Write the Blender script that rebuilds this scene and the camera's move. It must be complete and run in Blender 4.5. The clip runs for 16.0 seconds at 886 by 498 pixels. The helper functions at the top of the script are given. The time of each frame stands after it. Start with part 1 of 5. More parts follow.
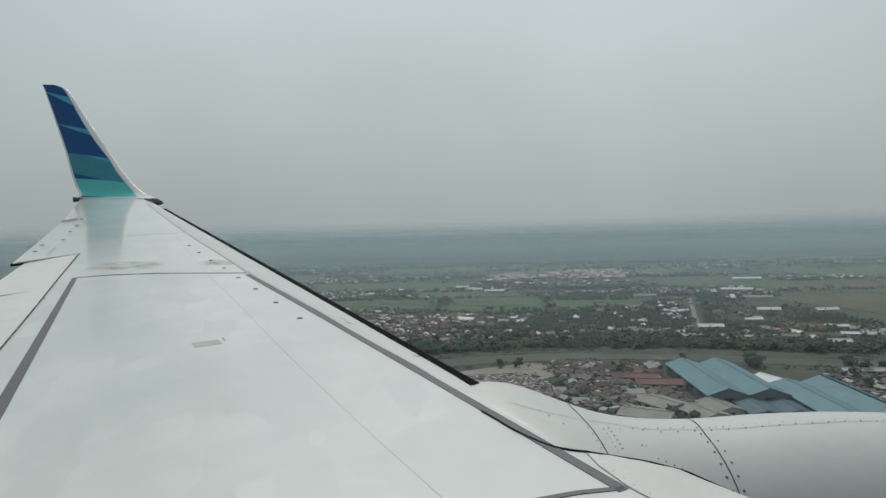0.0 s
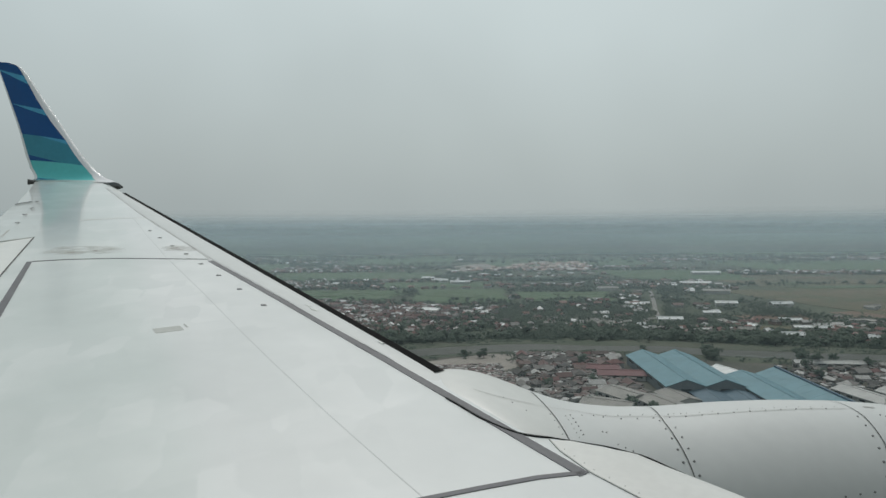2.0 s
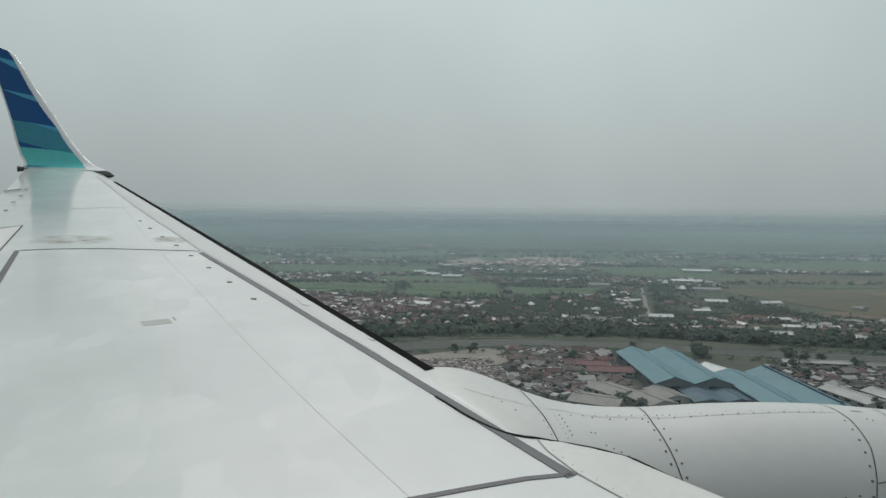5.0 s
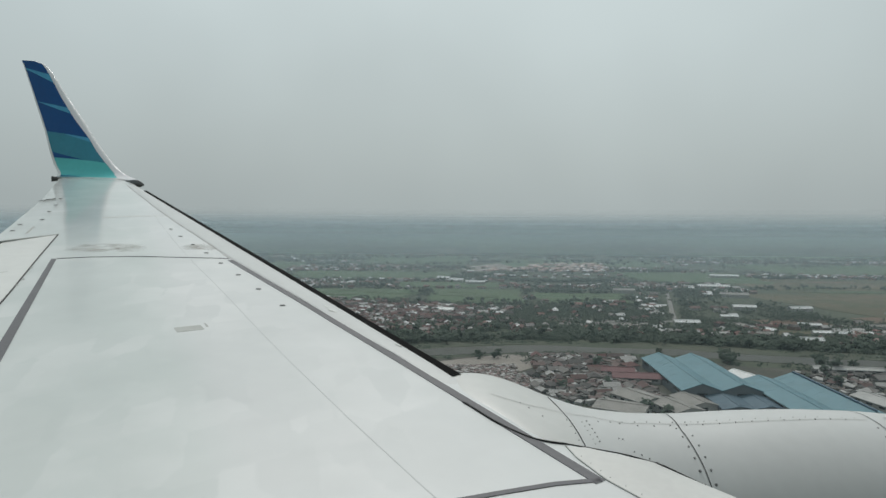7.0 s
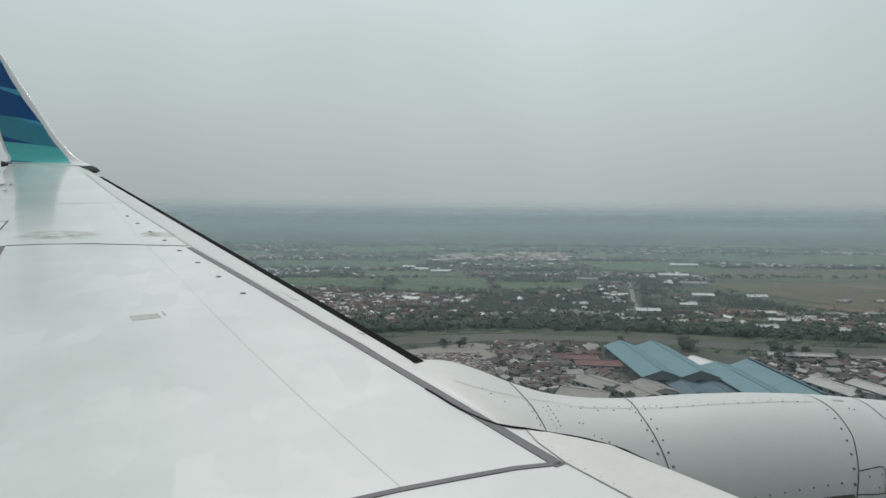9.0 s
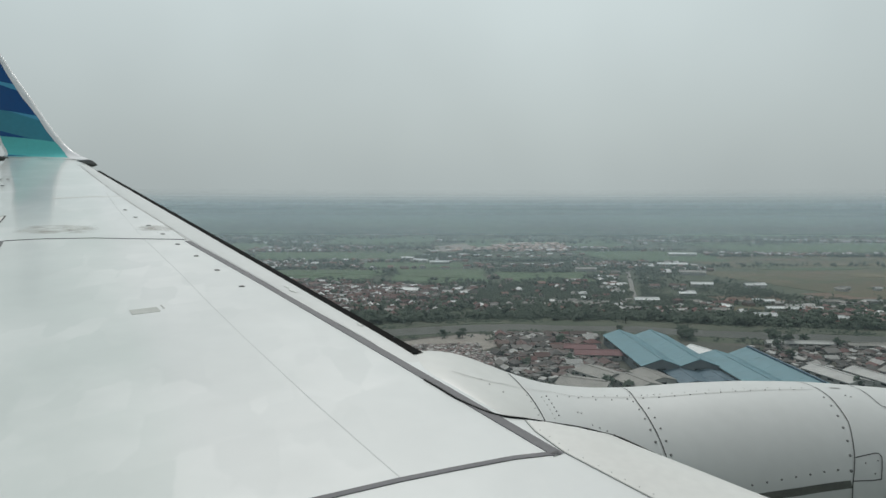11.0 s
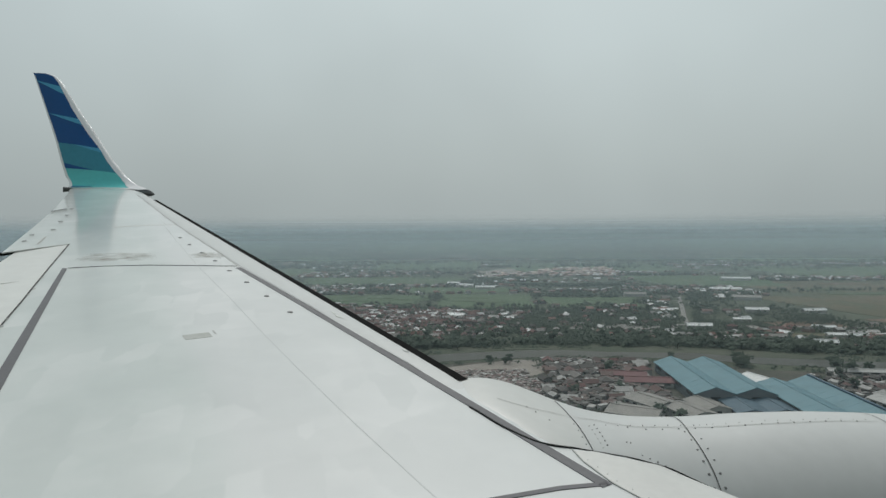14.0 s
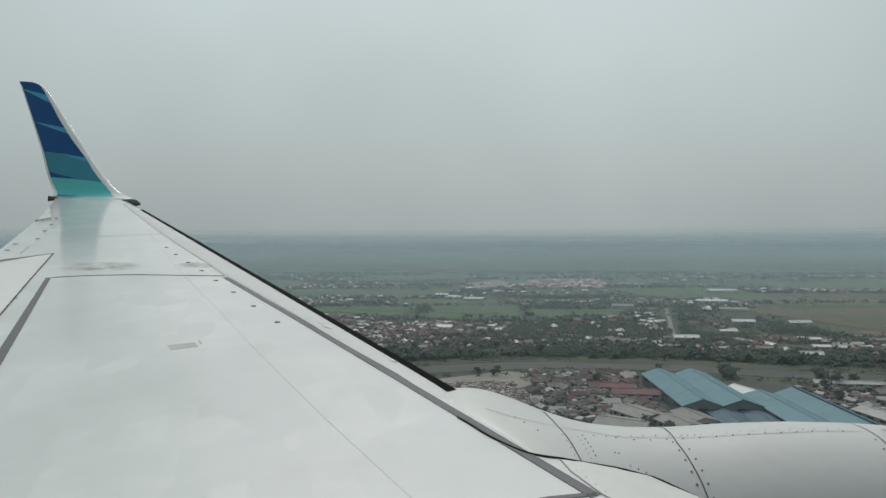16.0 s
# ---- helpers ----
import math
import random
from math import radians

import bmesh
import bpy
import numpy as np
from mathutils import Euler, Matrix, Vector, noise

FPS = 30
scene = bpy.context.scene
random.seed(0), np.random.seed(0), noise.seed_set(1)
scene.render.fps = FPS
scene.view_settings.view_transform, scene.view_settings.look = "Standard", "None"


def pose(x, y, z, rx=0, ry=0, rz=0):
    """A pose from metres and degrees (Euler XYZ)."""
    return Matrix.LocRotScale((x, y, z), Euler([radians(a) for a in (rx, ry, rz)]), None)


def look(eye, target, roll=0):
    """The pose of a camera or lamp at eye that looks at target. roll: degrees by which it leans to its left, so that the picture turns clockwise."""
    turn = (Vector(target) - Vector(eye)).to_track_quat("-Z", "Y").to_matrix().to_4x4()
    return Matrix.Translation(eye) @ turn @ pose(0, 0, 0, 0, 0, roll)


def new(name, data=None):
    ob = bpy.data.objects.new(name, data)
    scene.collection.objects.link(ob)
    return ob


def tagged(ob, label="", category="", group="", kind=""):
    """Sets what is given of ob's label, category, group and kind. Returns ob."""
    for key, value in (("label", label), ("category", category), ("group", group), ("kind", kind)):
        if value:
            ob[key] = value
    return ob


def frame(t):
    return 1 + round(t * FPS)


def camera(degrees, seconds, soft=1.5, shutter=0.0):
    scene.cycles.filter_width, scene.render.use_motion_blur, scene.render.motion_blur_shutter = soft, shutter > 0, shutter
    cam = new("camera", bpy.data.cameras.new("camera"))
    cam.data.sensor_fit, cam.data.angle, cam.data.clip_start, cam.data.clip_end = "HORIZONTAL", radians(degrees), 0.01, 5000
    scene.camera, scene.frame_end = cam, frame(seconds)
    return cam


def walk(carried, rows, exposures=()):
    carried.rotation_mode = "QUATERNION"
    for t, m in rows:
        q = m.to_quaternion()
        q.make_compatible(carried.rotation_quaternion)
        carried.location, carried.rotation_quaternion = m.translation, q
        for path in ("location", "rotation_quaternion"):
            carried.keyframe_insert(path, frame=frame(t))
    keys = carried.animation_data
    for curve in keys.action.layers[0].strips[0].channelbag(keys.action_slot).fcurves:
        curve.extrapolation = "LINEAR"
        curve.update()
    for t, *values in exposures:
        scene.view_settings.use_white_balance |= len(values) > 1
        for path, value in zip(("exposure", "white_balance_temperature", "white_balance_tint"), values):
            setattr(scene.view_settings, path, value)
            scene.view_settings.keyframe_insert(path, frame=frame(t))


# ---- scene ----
cam = camera(68.0, 16.0, soft=1.5)

# The aeroplane flies level over the plain, nose a little up; all of it and the seat from which one looks out
# stand in one frame of reference, x forward, y outboard, z up from the eye.
HEIGHT = 117.0
PLANE = pose(0, 0, HEIGHT, -0.05, 2.2, 0)
PATH = [
    (0, (-0.004, 0.003, -0.008), (0.206, 1.992, -0.046), 0.9),
    (0.5, (-0.013, -0.002, -0.009), (0.211, 1.985, -0.032), 1.2),
    (1, (-0.002, 0.015, -0.068), (0.238, 2.000, -0.126), 2.3),
    (1.5, (-0.009, 0.005, 0.000), (0.255, 1.988, -0.001), 1.2),
    (2, (-0.008, -0.002, -0.025), (0.305, 1.972, -0.089), 1.8),
    (2.5, (-0.016, 0.010, -0.007), (0.308, 1.983, -0.071), 2.0),
    (3, (-0.009, 0.008, -0.029), (0.322, 1.979, -0.090), 2.3),
    (3.5, (-0.014, 0.012, -0.051), (0.363, 1.974, -0.152), 2.7),
    (4, (-0.009, 0.015, -0.036), (0.314, 1.987, -0.105), 1.9),
    (4.5, (-0.007, 0.013, -0.015), (0.291, 1.990, -0.040), 2.7),
    (4.7, (-0.002, 0.018, -0.002), (0.336, 1.988, -0.080), 2.8),
    (6.8, (-0.021, 0.005, -0.022), (0.254, 1.984, -0.113), 2.7),
    (7, (-0.030, -0.021, 0.004), (0.236, 1.960, -0.063), 2.5),
    (7.5, (-0.032, -0.023, -0.014), (0.225, 1.960, -0.052), 2.2),
    (8, (-0.024, -0.016, -0.024), (0.261, 1.963, -0.089), 2.8),
    (8.5, (-0.018, -0.019, -0.008), (0.340, 1.947, -0.092), 3.2),
    (9, (-0.011, -0.007, -0.012), (0.360, 1.956, -0.107), 2.7),
    (9.5, (-0.006, -0.007, 0.008), (0.368, 1.955, -0.091), 2.3),
    (10, (-0.013, -0.016, -0.008), (0.381, 1.941, -0.131), 2.7),
    (12.3, (0.000, -0.019, 0.006), (0.333, 1.951, -0.084), 1.9),
    (12.5, (-0.007, -0.017, 0.021), (0.317, 1.956, -0.035), 2.1),
    (13, (-0.007, -0.029, 0.050), (0.293, 1.948, 0.013), 1.4),
    (13.5, (-0.003, -0.028, 0.019), (0.271, 1.953, 0.004), 1.3),
    (14, (-0.003, -0.032, 0.001), (0.233, 1.953, -0.050), 1.8),
    (14.5, (-0.003, -0.038, -0.008), (0.198, 1.952, -0.042), 2.4),
    (15, (-0.014, -0.051, 0.025), (0.186, 1.939, 0.009), 2.3),
    (15.5, (-0.002, -0.039, 0.000), (0.240, 1.946, -0.007), 1.9),
    (16, (-0.002, -0.025, -0.011), (0.268, 1.957, -0.026), 2.0),
]

walk(cam, [(t, PLANE @ look(e, g, r)) for t, e, g, r in PATH],
     exposures=[(0, -0.14), (2, -0.08), (4.5, -0.13), (7, -0.06), (7.5, -0.08), (9, 0.02), (10, 0.07), (12.5, -0.12), (13.5, -0.16), (14.5, -0.07), (15.5, -0.15), (16, -0.11)])

# ---- world and light: a white overcast with a veiled sun ----
SUN_AZ, SUN_EL = radians(12), radians(58)
world = bpy.data.worlds.new("world")
scene.world = world
world.use_nodes = True
wn, wl = world.node_tree.nodes, world.node_tree.links
wn.clear()
sky = wn.new("ShaderNodeTexSky")
sky.sky_type = "NISHITA"
sky.sun_disc = False
sky.sun_elevation, sky.sun_rotation = SUN_EL, SUN_AZ
sky.altitude, sky.air_density, sky.dust_density, sky.ozone_density = 100, 1.5, 8.0, 1.0
geo = wn.new("ShaderNodeTexCoord")
sep = wn.new("ShaderNodeSeparateXYZ")
wl.new(geo.outputs["Generated"], sep.inputs[0])
cloud = wn.new("ShaderNodeValToRGB")
els = cloud.color_ramp.elements
els[0].position, els[0].color = 0.0, (0.474, 0.538, 0.541, 1)
els[1].position, els[1].color = 1.0, (0.315, 0.355, 0.363, 1)
for p, c in ((0.12, (0.502, 0.574, 0.579, 1)), (0.35, (0.548, 0.632, 0.642, 1))):
    e = els.new(p)
    e.color = c
wl.new(sep.outputs["Z"], cloud.inputs[0])
puff = wn.new("ShaderNodeTexNoise")
puff.inputs["Scale"].default_value, puff.inputs["Detail"].default_value = 2.2, 3.0
wl.new(geo.outputs["Generated"], puff.inputs["Vector"])
pr = wn.new("ShaderNodeMapRange")
pr.inputs["From Min"].default_value, pr.inputs["From Max"].default_value = 0.3, 0.7
pr.inputs["To Min"].default_value, pr.inputs["To Max"].default_value = 0.93, 1.06
wl.new(puff.outputs["Fac"], pr.inputs["Value"])
cm = wn.new("ShaderNodeMix")
cm.data_type, cm.blend_type = "RGBA", "MULTIPLY"
cm.inputs["Factor"].default_value = 1.0
wl.new(cloud.outputs["Color"], cm.inputs["A"])
wl.new(pr.outputs["Result"], cm.inputs["B"])
# the overcast is brighter towards the veiled sun
glow, near_sun, lit = wn.new("ShaderNodeVectorMath"), wn.new("ShaderNodeMapRange"), wn.new("ShaderNodeMix")
glow.operation = "DOT_PRODUCT"
wl.new(geo.outputs["Generated"], glow.inputs[0])
glow.inputs[1].default_value = (math.sin(SUN_AZ) * math.cos(SUN_EL), math.cos(SUN_AZ) * math.cos(SUN_EL), math.sin(SUN_EL))
near_sun.inputs["From Min"].default_value, near_sun.inputs["From Max"].default_value = 0.45, 0.80
near_sun.inputs["To Min"].default_value, near_sun.inputs["To Max"].default_value = 0.82, 1.10
wl.new(glow.outputs["Value"], near_sun.inputs["Value"])
lit.data_type, lit.blend_type = "RGBA", "MULTIPLY"
lit.inputs["Factor"].default_value = 1.0
wl.new(cm.outputs["Result"], lit.inputs["A"])
wl.new(near_sun.outputs["Result"], lit.inputs["B"])
b1, b2, add = wn.new("ShaderNodeBackground"), wn.new("ShaderNodeBackground"), wn.new("ShaderNodeAddShader")
out = wn.new("ShaderNodeOutputWorld")
wl.new(sky.outputs["Color"], b1.inputs["Color"])
b1.inputs["Strength"].default_value = 0.006
wl.new(lit.outputs["Result"], b2.inputs["Color"])
b2.inputs["Strength"].default_value = 0.95
wl.new(b1.outputs[0], add.inputs[0])
wl.new(b2.outputs[0], add.inputs[1])
wl.new(add.outputs[0], out.inputs["Surface"])

sun = new("sun", bpy.data.lights.new("sun", "SUN"))
sun.data.energy, sun.data.angle, sun.data.color = 1.55, radians(30), (1.0, 0.985, 0.955)
# the veiled sun stands high, outboard and a little ahead
sx, sy, sz = math.sin(SUN_AZ) * math.cos(SUN_EL), math.cos(SUN_AZ) * math.cos(SUN_EL), math.sin(SUN_EL)
sun.matrix_world = look((sx * 400, sy * 400, HEIGHT + sz * 400), (0, 0, HEIGHT))


# ---- materials ----
def mat(name, colour, rough=0.6, metal=0.0, vary=0.0, scale=3.0, fine=60.0, bump=0.0, coat=0.0, spec=0.5, tint=None, island=None, random=None, gloss=0.06):
    """Noise at two scales between colour and tint; island / random: colours per loose piece / per object."""
    m = bpy.data.materials.new(name)
    m.use_nodes = True
    n, l = m.node_tree.nodes, m.node_tree.links
    p = n["Principled BSDF"]
    p.inputs["Roughness"].default_value, p.inputs["Metallic"].default_value = rough, metal
    p.inputs["Specular IOR Level"].default_value = spec
    p.inputs["Coat Weight"].default_value, p.inputs["Coat Roughness"].default_value = coat, gloss
    tc = n.new("ShaderNodeTexCoord")
    big, small = n.new("ShaderNodeTexNoise"), n.new("ShaderNodeTexNoise")
    for t, s in ((big, scale), (small, fine)):
        t.inputs["Scale"].default_value, t.inputs["Detail"].default_value = s, 4.0
        l.new(tc.outputs["Object"], t.inputs["Vector"])
    mixer = n.new("ShaderNodeMath")
    mixer.operation = "MULTIPLY_ADD"
    l.new(small.outputs["Fac"], mixer.inputs[0])
    mixer.inputs[1].default_value = 0.45
    half = n.new("ShaderNodeMath")
    half.operation = "MULTIPLY"
    half.inputs[1].default_value = 0.55
    l.new(big.outputs["Fac"], half.inputs[0])
    l.new(half.outputs[0], mixer.inputs[2])
    ramp = n.new("ShaderNodeMapRange")
    ramp.inputs["From Min"].default_value, ramp.inputs["From Max"].default_value = 0.36, 0.64
    l.new(mixer.outputs[0], ramp.inputs["Value"])
    mx = n.new("ShaderNodeMix")
    mx.data_type = "RGBA"
    other = tint or [c * (1 - vary) for c in colour]
    mx.inputs["A"].default_value, mx.inputs["B"].default_value = (*colour, 1), (*other, 1)
    if island or random:
        pick = n.new("ShaderNodeValToRGB")
        pick.color_ramp.interpolation = "CONSTANT"
        cols = island or random
        for i, c in enumerate(cols):
            e = pick.color_ramp.elements[i] if i < 2 else pick.color_ramp.elements.new(0.999)
            e.position, e.color = i / len(cols), (*c, 1)
        src = n.new("ShaderNodeNewGeometry" if island else "ShaderNodeObjectInfo")
        l.new(src.outputs["Random Per Island" if island else "Random"], pick.inputs[0])
        l.new(pick.outputs[0], mx.inputs["A"])
        dim = n.new("ShaderNodeMix")
        dim.data_type, dim.blend_type = "RGBA", "MULTIPLY"
        dim.inputs["Factor"].default_value = 1.0
        dim.inputs["B"].default_value = (1 - vary, 1 - vary, 1 - vary, 1)
        l.new(pick.outputs[0], dim.inputs["A"])
        l.new(dim.outputs["Result"], mx.inputs["B"])
    l.new(ramp.outputs["Result"], mx.inputs["Factor"])
    l.new(mx.outputs["Result"], p.inputs["Base Color"])
    if bump:
        bp = n.new("ShaderNodeBump")
        bp.inputs["Strength"].default_value, bp.inputs["Distance"].default_value = bump, 0.02
        l.new(small.outputs["Fac"], bp.inputs["Height"])
        l.new(bp.outputs[0], p.inputs["Normal"])
    return m


def wiped(m):
    """Chalky paint behind a worn edge that runs along the wing, and blocky, barely lighter patches where it was wiped or touched up."""
    n, l = m.node_tree.nodes, m.node_tree.links
    p = n["Principled BSDF"]
    base = p.inputs["Base Color"].links[0].from_socket
    tc, mp, vo, big = n.new("ShaderNodeTexCoord"), n.new("ShaderNodeMapping"), n.new("ShaderNodeTexVoronoi"), n.new("ShaderNodeTexNoise")
    l.new(tc.outputs["Object"], big.inputs["Vector"])
    big.inputs["Scale"].default_value, big.inputs["Detail"].default_value = 1.1, 4.0
    # slow waviness of the patch borders
    sway, push = n.new("ShaderNodeTexNoise"), n.new("ShaderNodeVectorMath")
    l.new(tc.outputs["Object"], sway.inputs["Vector"])
    sway.inputs["Scale"].default_value, sway.inputs["Detail"].default_value = 2.6, 3.0
    push.operation = "MULTIPLY_ADD"
    push.inputs[1].default_value = (0.10, 0.10, 0.0)
    l.new(sway.outputs["Color"], push.inputs[0])
    l.new(tc.outputs["Object"], push.inputs[2])
    l.new(push.outputs[0], mp.inputs["Vector"])
    mp.inputs["Rotation"].default_value[2] = radians(-19.5)
    mp.inputs["Scale"].default_value = (4.2, 2.3, 0.3)
    l.new(mp.outputs[0], vo.inputs["Vector"])
    vo.distance, vo.feature = "CHEBYCHEV", "SMOOTH_F1"
    vo.inputs["Scale"].default_value, vo.inputs["Smoothness"].default_value = 1.0, 0.16
    lum, zone, fac, mx = n.new("ShaderNodeRGBToBW"), n.new("ShaderNodeMapRange"), n.new("ShaderNodeMath"), n.new("ShaderNodeMix")
    l.new(vo.outputs["Color"], lum.inputs[0])
    zone.inputs["From Min"].default_value, zone.inputs["From Max"].default_value = 0.36, 0.66
    zone.inputs["To Max"].default_value = 0.5
    l.new(big.outputs["Fac"], zone.inputs["Value"])
    fac.operation = "MULTIPLY"
    l.new(lum.outputs[0], fac.inputs[0])
    l.new(zone.outputs["Result"], fac.inputs[1])
    # the worn edge: x + 0.353 y is constant along it
    sp, line, side = n.new("ShaderNodeSeparateXYZ"), n.new("ShaderNodeMath"), n.new("ShaderNodeMapRange")
    l.new(push.outputs[0], sp.inputs[0])
    line.operation = "MULTIPLY_ADD"
    line.inputs[1].default_value = 0.353
    l.new(sp.outputs["Y"], line.inputs[0])
    l.new(sp.outputs["X"], line.inputs[2])
    side.interpolation_type = "SMOOTHSTEP"
    side.inputs["From Min"].default_value, side.inputs["From Max"].default_value = 0.36, 0.72
    l.new(line.outputs[0], side.inputs["Value"])
    dull, part_of = n.new("ShaderNodeMix"), n.new("ShaderNodeMix")
    for q in (dull, part_of, mx):
        q.data_type = "RGBA"
    dull.blend_type = "MULTIPLY"
    dull.inputs["Factor"].default_value = 1.0
    l.new(base, dull.inputs["A"])
    dull.inputs["B"].default_value = (0.905, 0.945, 0.925, 1)
    l.new(side.outputs["Result"], part_of.inputs["Factor"])
    l.new(dull.outputs["Result"], part_of.inputs["A"])
    l.new(base, part_of.inputs["B"])
    l.new(fac.outputs[0], mx.inputs["Factor"])
    l.new(part_of.outputs["Result"], mx.inputs["A"])
    mx.inputs["B"].default_value = (0.90, 0.895, 0.885, 1)
    l.new(mx.outputs["Result"], p.inputs["Base Color"])


M_WING = mat("white_wing_paint", (0.672, 0.690, 0.682), 0.38, vary=0.08, scale=0.7, fine=3.4, coat=0.75)
wiped(M_WING)


def duller_inboard(m):
    """The inner wing panel, y < 7.3, has lost its gloss."""
    n, l = m.node_tree.nodes, m.node_tree.links
    tc, sp, r = n.new("ShaderNodeTexCoord"), n.new("ShaderNodeSeparateXYZ"), n.new("ShaderNodeMapRange")
    l.new(tc.outputs["Object"], sp.inputs[0])
    l.new(sp.outputs["Y"], r.inputs["Value"])
    r.inputs["From Min"].default_value, r.inputs["From Max"].default_value = 7.28, 10.0
    r.inputs["To Min"].default_value, r.inputs["To Max"].default_value = 0.10, 0.66
    l.new(r.outputs["Result"], n["Principled BSDF"].inputs["Coat Weight"])


duller_inboard(M_WING)
M_SLAT = mat("slat_paint", (0.65, 0.655, 0.64), 0.36, vary=0.08, scale=1.2, fine=14.0, coat=0.2)
M_FLAP = mat("flap_paint", (0.735, 0.745, 0.715), 0.50, vary=0.10, scale=1.1, fine=6.0, coat=0.15)
M_NAC = mat("nacelle_paint", (0.60, 0.612, 0.60), 0.5, vary=0.06, scale=1.3, fine=11.0, coat=0.35, gloss=0.38)
M_FAIR = mat("fairing_paint", (0.64, 0.643, 0.618), 0.45, vary=0.08, scale=1.6, fine=11.0, coat=0.3, gloss=0.25)
# grey set low so that the unseen fuselage returns little light to the nacelle
M_BODY = mat("dimming_fuselage_grey", (0.26, 0.27, 0.275), 0.4, vary=0.1, scale=0.8, fine=6.0, coat=0.3)
M_GAP = mat("cowl_gap", (0.15, 0.155, 0.14), 0.8, vary=0.3, scale=8.0, spec=0.2)
M_CREAM = mat("cream_fairing_paint", (0.72, 0.715, 0.685), 0.35, vary=0.09, scale=2.0, fine=20.0, coat=0.2)
M_GREY = mat("grey_sealant", (0.135, 0.135, 0.145), 0.6, vary=0.25, scale=2.5, fine=40.0)
M_DARK = mat("dark_seam", (0.035, 0.035, 0.035), 0.9, vary=0.3, scale=6.0, spec=0.1)
M_SEAM = mat("panel_seam", (0.10, 0.10, 0.10), 0.8, vary=0.3, scale=6.0, spec=0.1)
M_FAINT = mat("filled_seam", (0.50, 0.50, 0.48), 0.6, vary=0.2, scale=5.0)
M_HAIR = mat("hairline_seam", (0.62, 0.635, 0.63), 0.6, vary=0.1, scale=3.0)
M_BLACK = mat("black_edge", (0.012, 0.012, 0.012), 0.9, vary=0.3, scale=6.0, spec=0.05)
M_STAIN = mat("worn_patch", (0.40, 0.41, 0.38), 0.5, tint=(0.50, 0.515, 0.49), scale=5.0, fine=25.0)
M_BOLT = mat("fastener_steel", (0.23, 0.23, 0.225), 0.45, 0.5, vary=0.3, scale=30.0)
M_POD = mat("dark_pod_paint", (0.11, 0.11, 0.108), 0.45, 0.4, vary=0.3, scale=30.0)
M_NAVY = mat("navy_paint", (0.006, 0.088, 0.280), 0.3, spec=0.25, vary=0.12, scale=2.0, fine=12.0, coat=0.12)
M_BLUE = mat("sky_blue_paint", (0.085, 0.39, 0.60), 0.3, spec=0.25, vary=0.12, scale=2.0, fine=12.0, coat=0.12)
M_TEAL = mat("teal_paint", (0.050, 0.278, 0.378), 0.3, spec=0.25, vary=0.12, scale=2.0, fine=12.0, coat=0.12)
M_MINT = mat("mint_paint", (0.12, 0.57, 0.57), 0.3, spec=0.25, vary=0.10, scale=2.0, fine=12.0, coat=0.12)
M_PALE = mat("white_edge_paint", (0.82, 0.83, 0.83), 0.4, vary=0.06, scale=3.0)
M_EDGE = mat("polished_edge", (0.84, 0.835, 0.85), 0.25, 0.0, vary=0.06, scale=3.0, coat=0.6, gloss=0.1)


# ---- building helpers ----
def mesh_of(name, verts, faces, material, smooth=False):
    me = bpy.data.meshes.new(name)
    me.from_pydata([tuple(v) for v in verts], [], [tuple(f) for f in faces])
    me.materials.append(material)
    if smooth:
        me.polygons.foreach_set("use_smooth", [True] * len(me.polygons))
    me.update()
    return me


def part(name, data, parent, label=""):
    """data: a mesh, or (verts, faces, material[, smooth])."""
    if isinstance(data, tuple):
        data = mesh_of(name, *data)
    ob = new(name, data)
    ob.parent = parent
    return tagged(ob, label)


def thing(name, label, category, group="", kind="", m=None):
    ob = new(name)
    ob.empty_display_size = 0.2
    if m is not None:
        ob.matrix_basis = m
    return tagged(ob, label, category, group, kind)


def grid_faces(rows, cols, close=False):
    f = []
    for i in range(rows - 1):
        for j in range(cols if close else cols - 1):
            k = (j + 1) % cols
            f.append((i * cols + j, i * cols + k, (i + 1) * cols + k, (i + 1) * cols + j))
    return f


def lerp_at(x, xs, ys):
    return float(np.interp(x, xs, ys))


# ---- the aeroplane ----
aeroplane = thing("aeroplane", "white twin-jet airliner with a blue-striped winglet, in flight", "aeroplane", m=PLANE)

DIHEDRAL = math.tan(radians(8.0))
ROOT_DROP = -1.47


def skin(x, y):
    """Height of the upper wing surface."""
    return ROOT_DROP + DIHEDRAL * y


LE_Y = (-1.0, 1.0, 2.33, 2.56, 2.80, 2.90, 2.98, 3.06, 3.12, 3.30, 3.44, 3.94, 13.7, 15.0, 16.0)
LE_X = (4.95, 3.30, 2.14, 1.93, 1.66, 1.50, 1.33, 1.12, 0.98, 0.87, 0.81, 0.675, -4.15, -4.80, -5.29)
TE_Y = (-1.0, 4.69, 8.42, 8.43, 11.25, 14.83, 15.0, 16.0)
TE_X = (-1.4, -2.49, -3.57, -4.18, -5.05, -6.29, -6.37, -6.74)


def le(y):
    return lerp_at(y, LE_Y, LE_X)


def te(y):
    return lerp_at(y, TE_Y, TE_X)


def nose(y):
    """How far the rounded leading edge reaches back, and how deep it falls."""
    return (lerp_at(y, (2.0, 2.5, 2.8, 2.9, 2.98, 3.12, 4.0), (0.44, 0.42, 0.32, 0.18, 0.11, 0.09, 0.08)), lerp_at(y, (2.0, 2.5, 2.8, 2.9, 2.98, 3.12, 4.0), (0.28, 0.25, 0.15, 0.07, 0.04, 0.03, 0.02)))


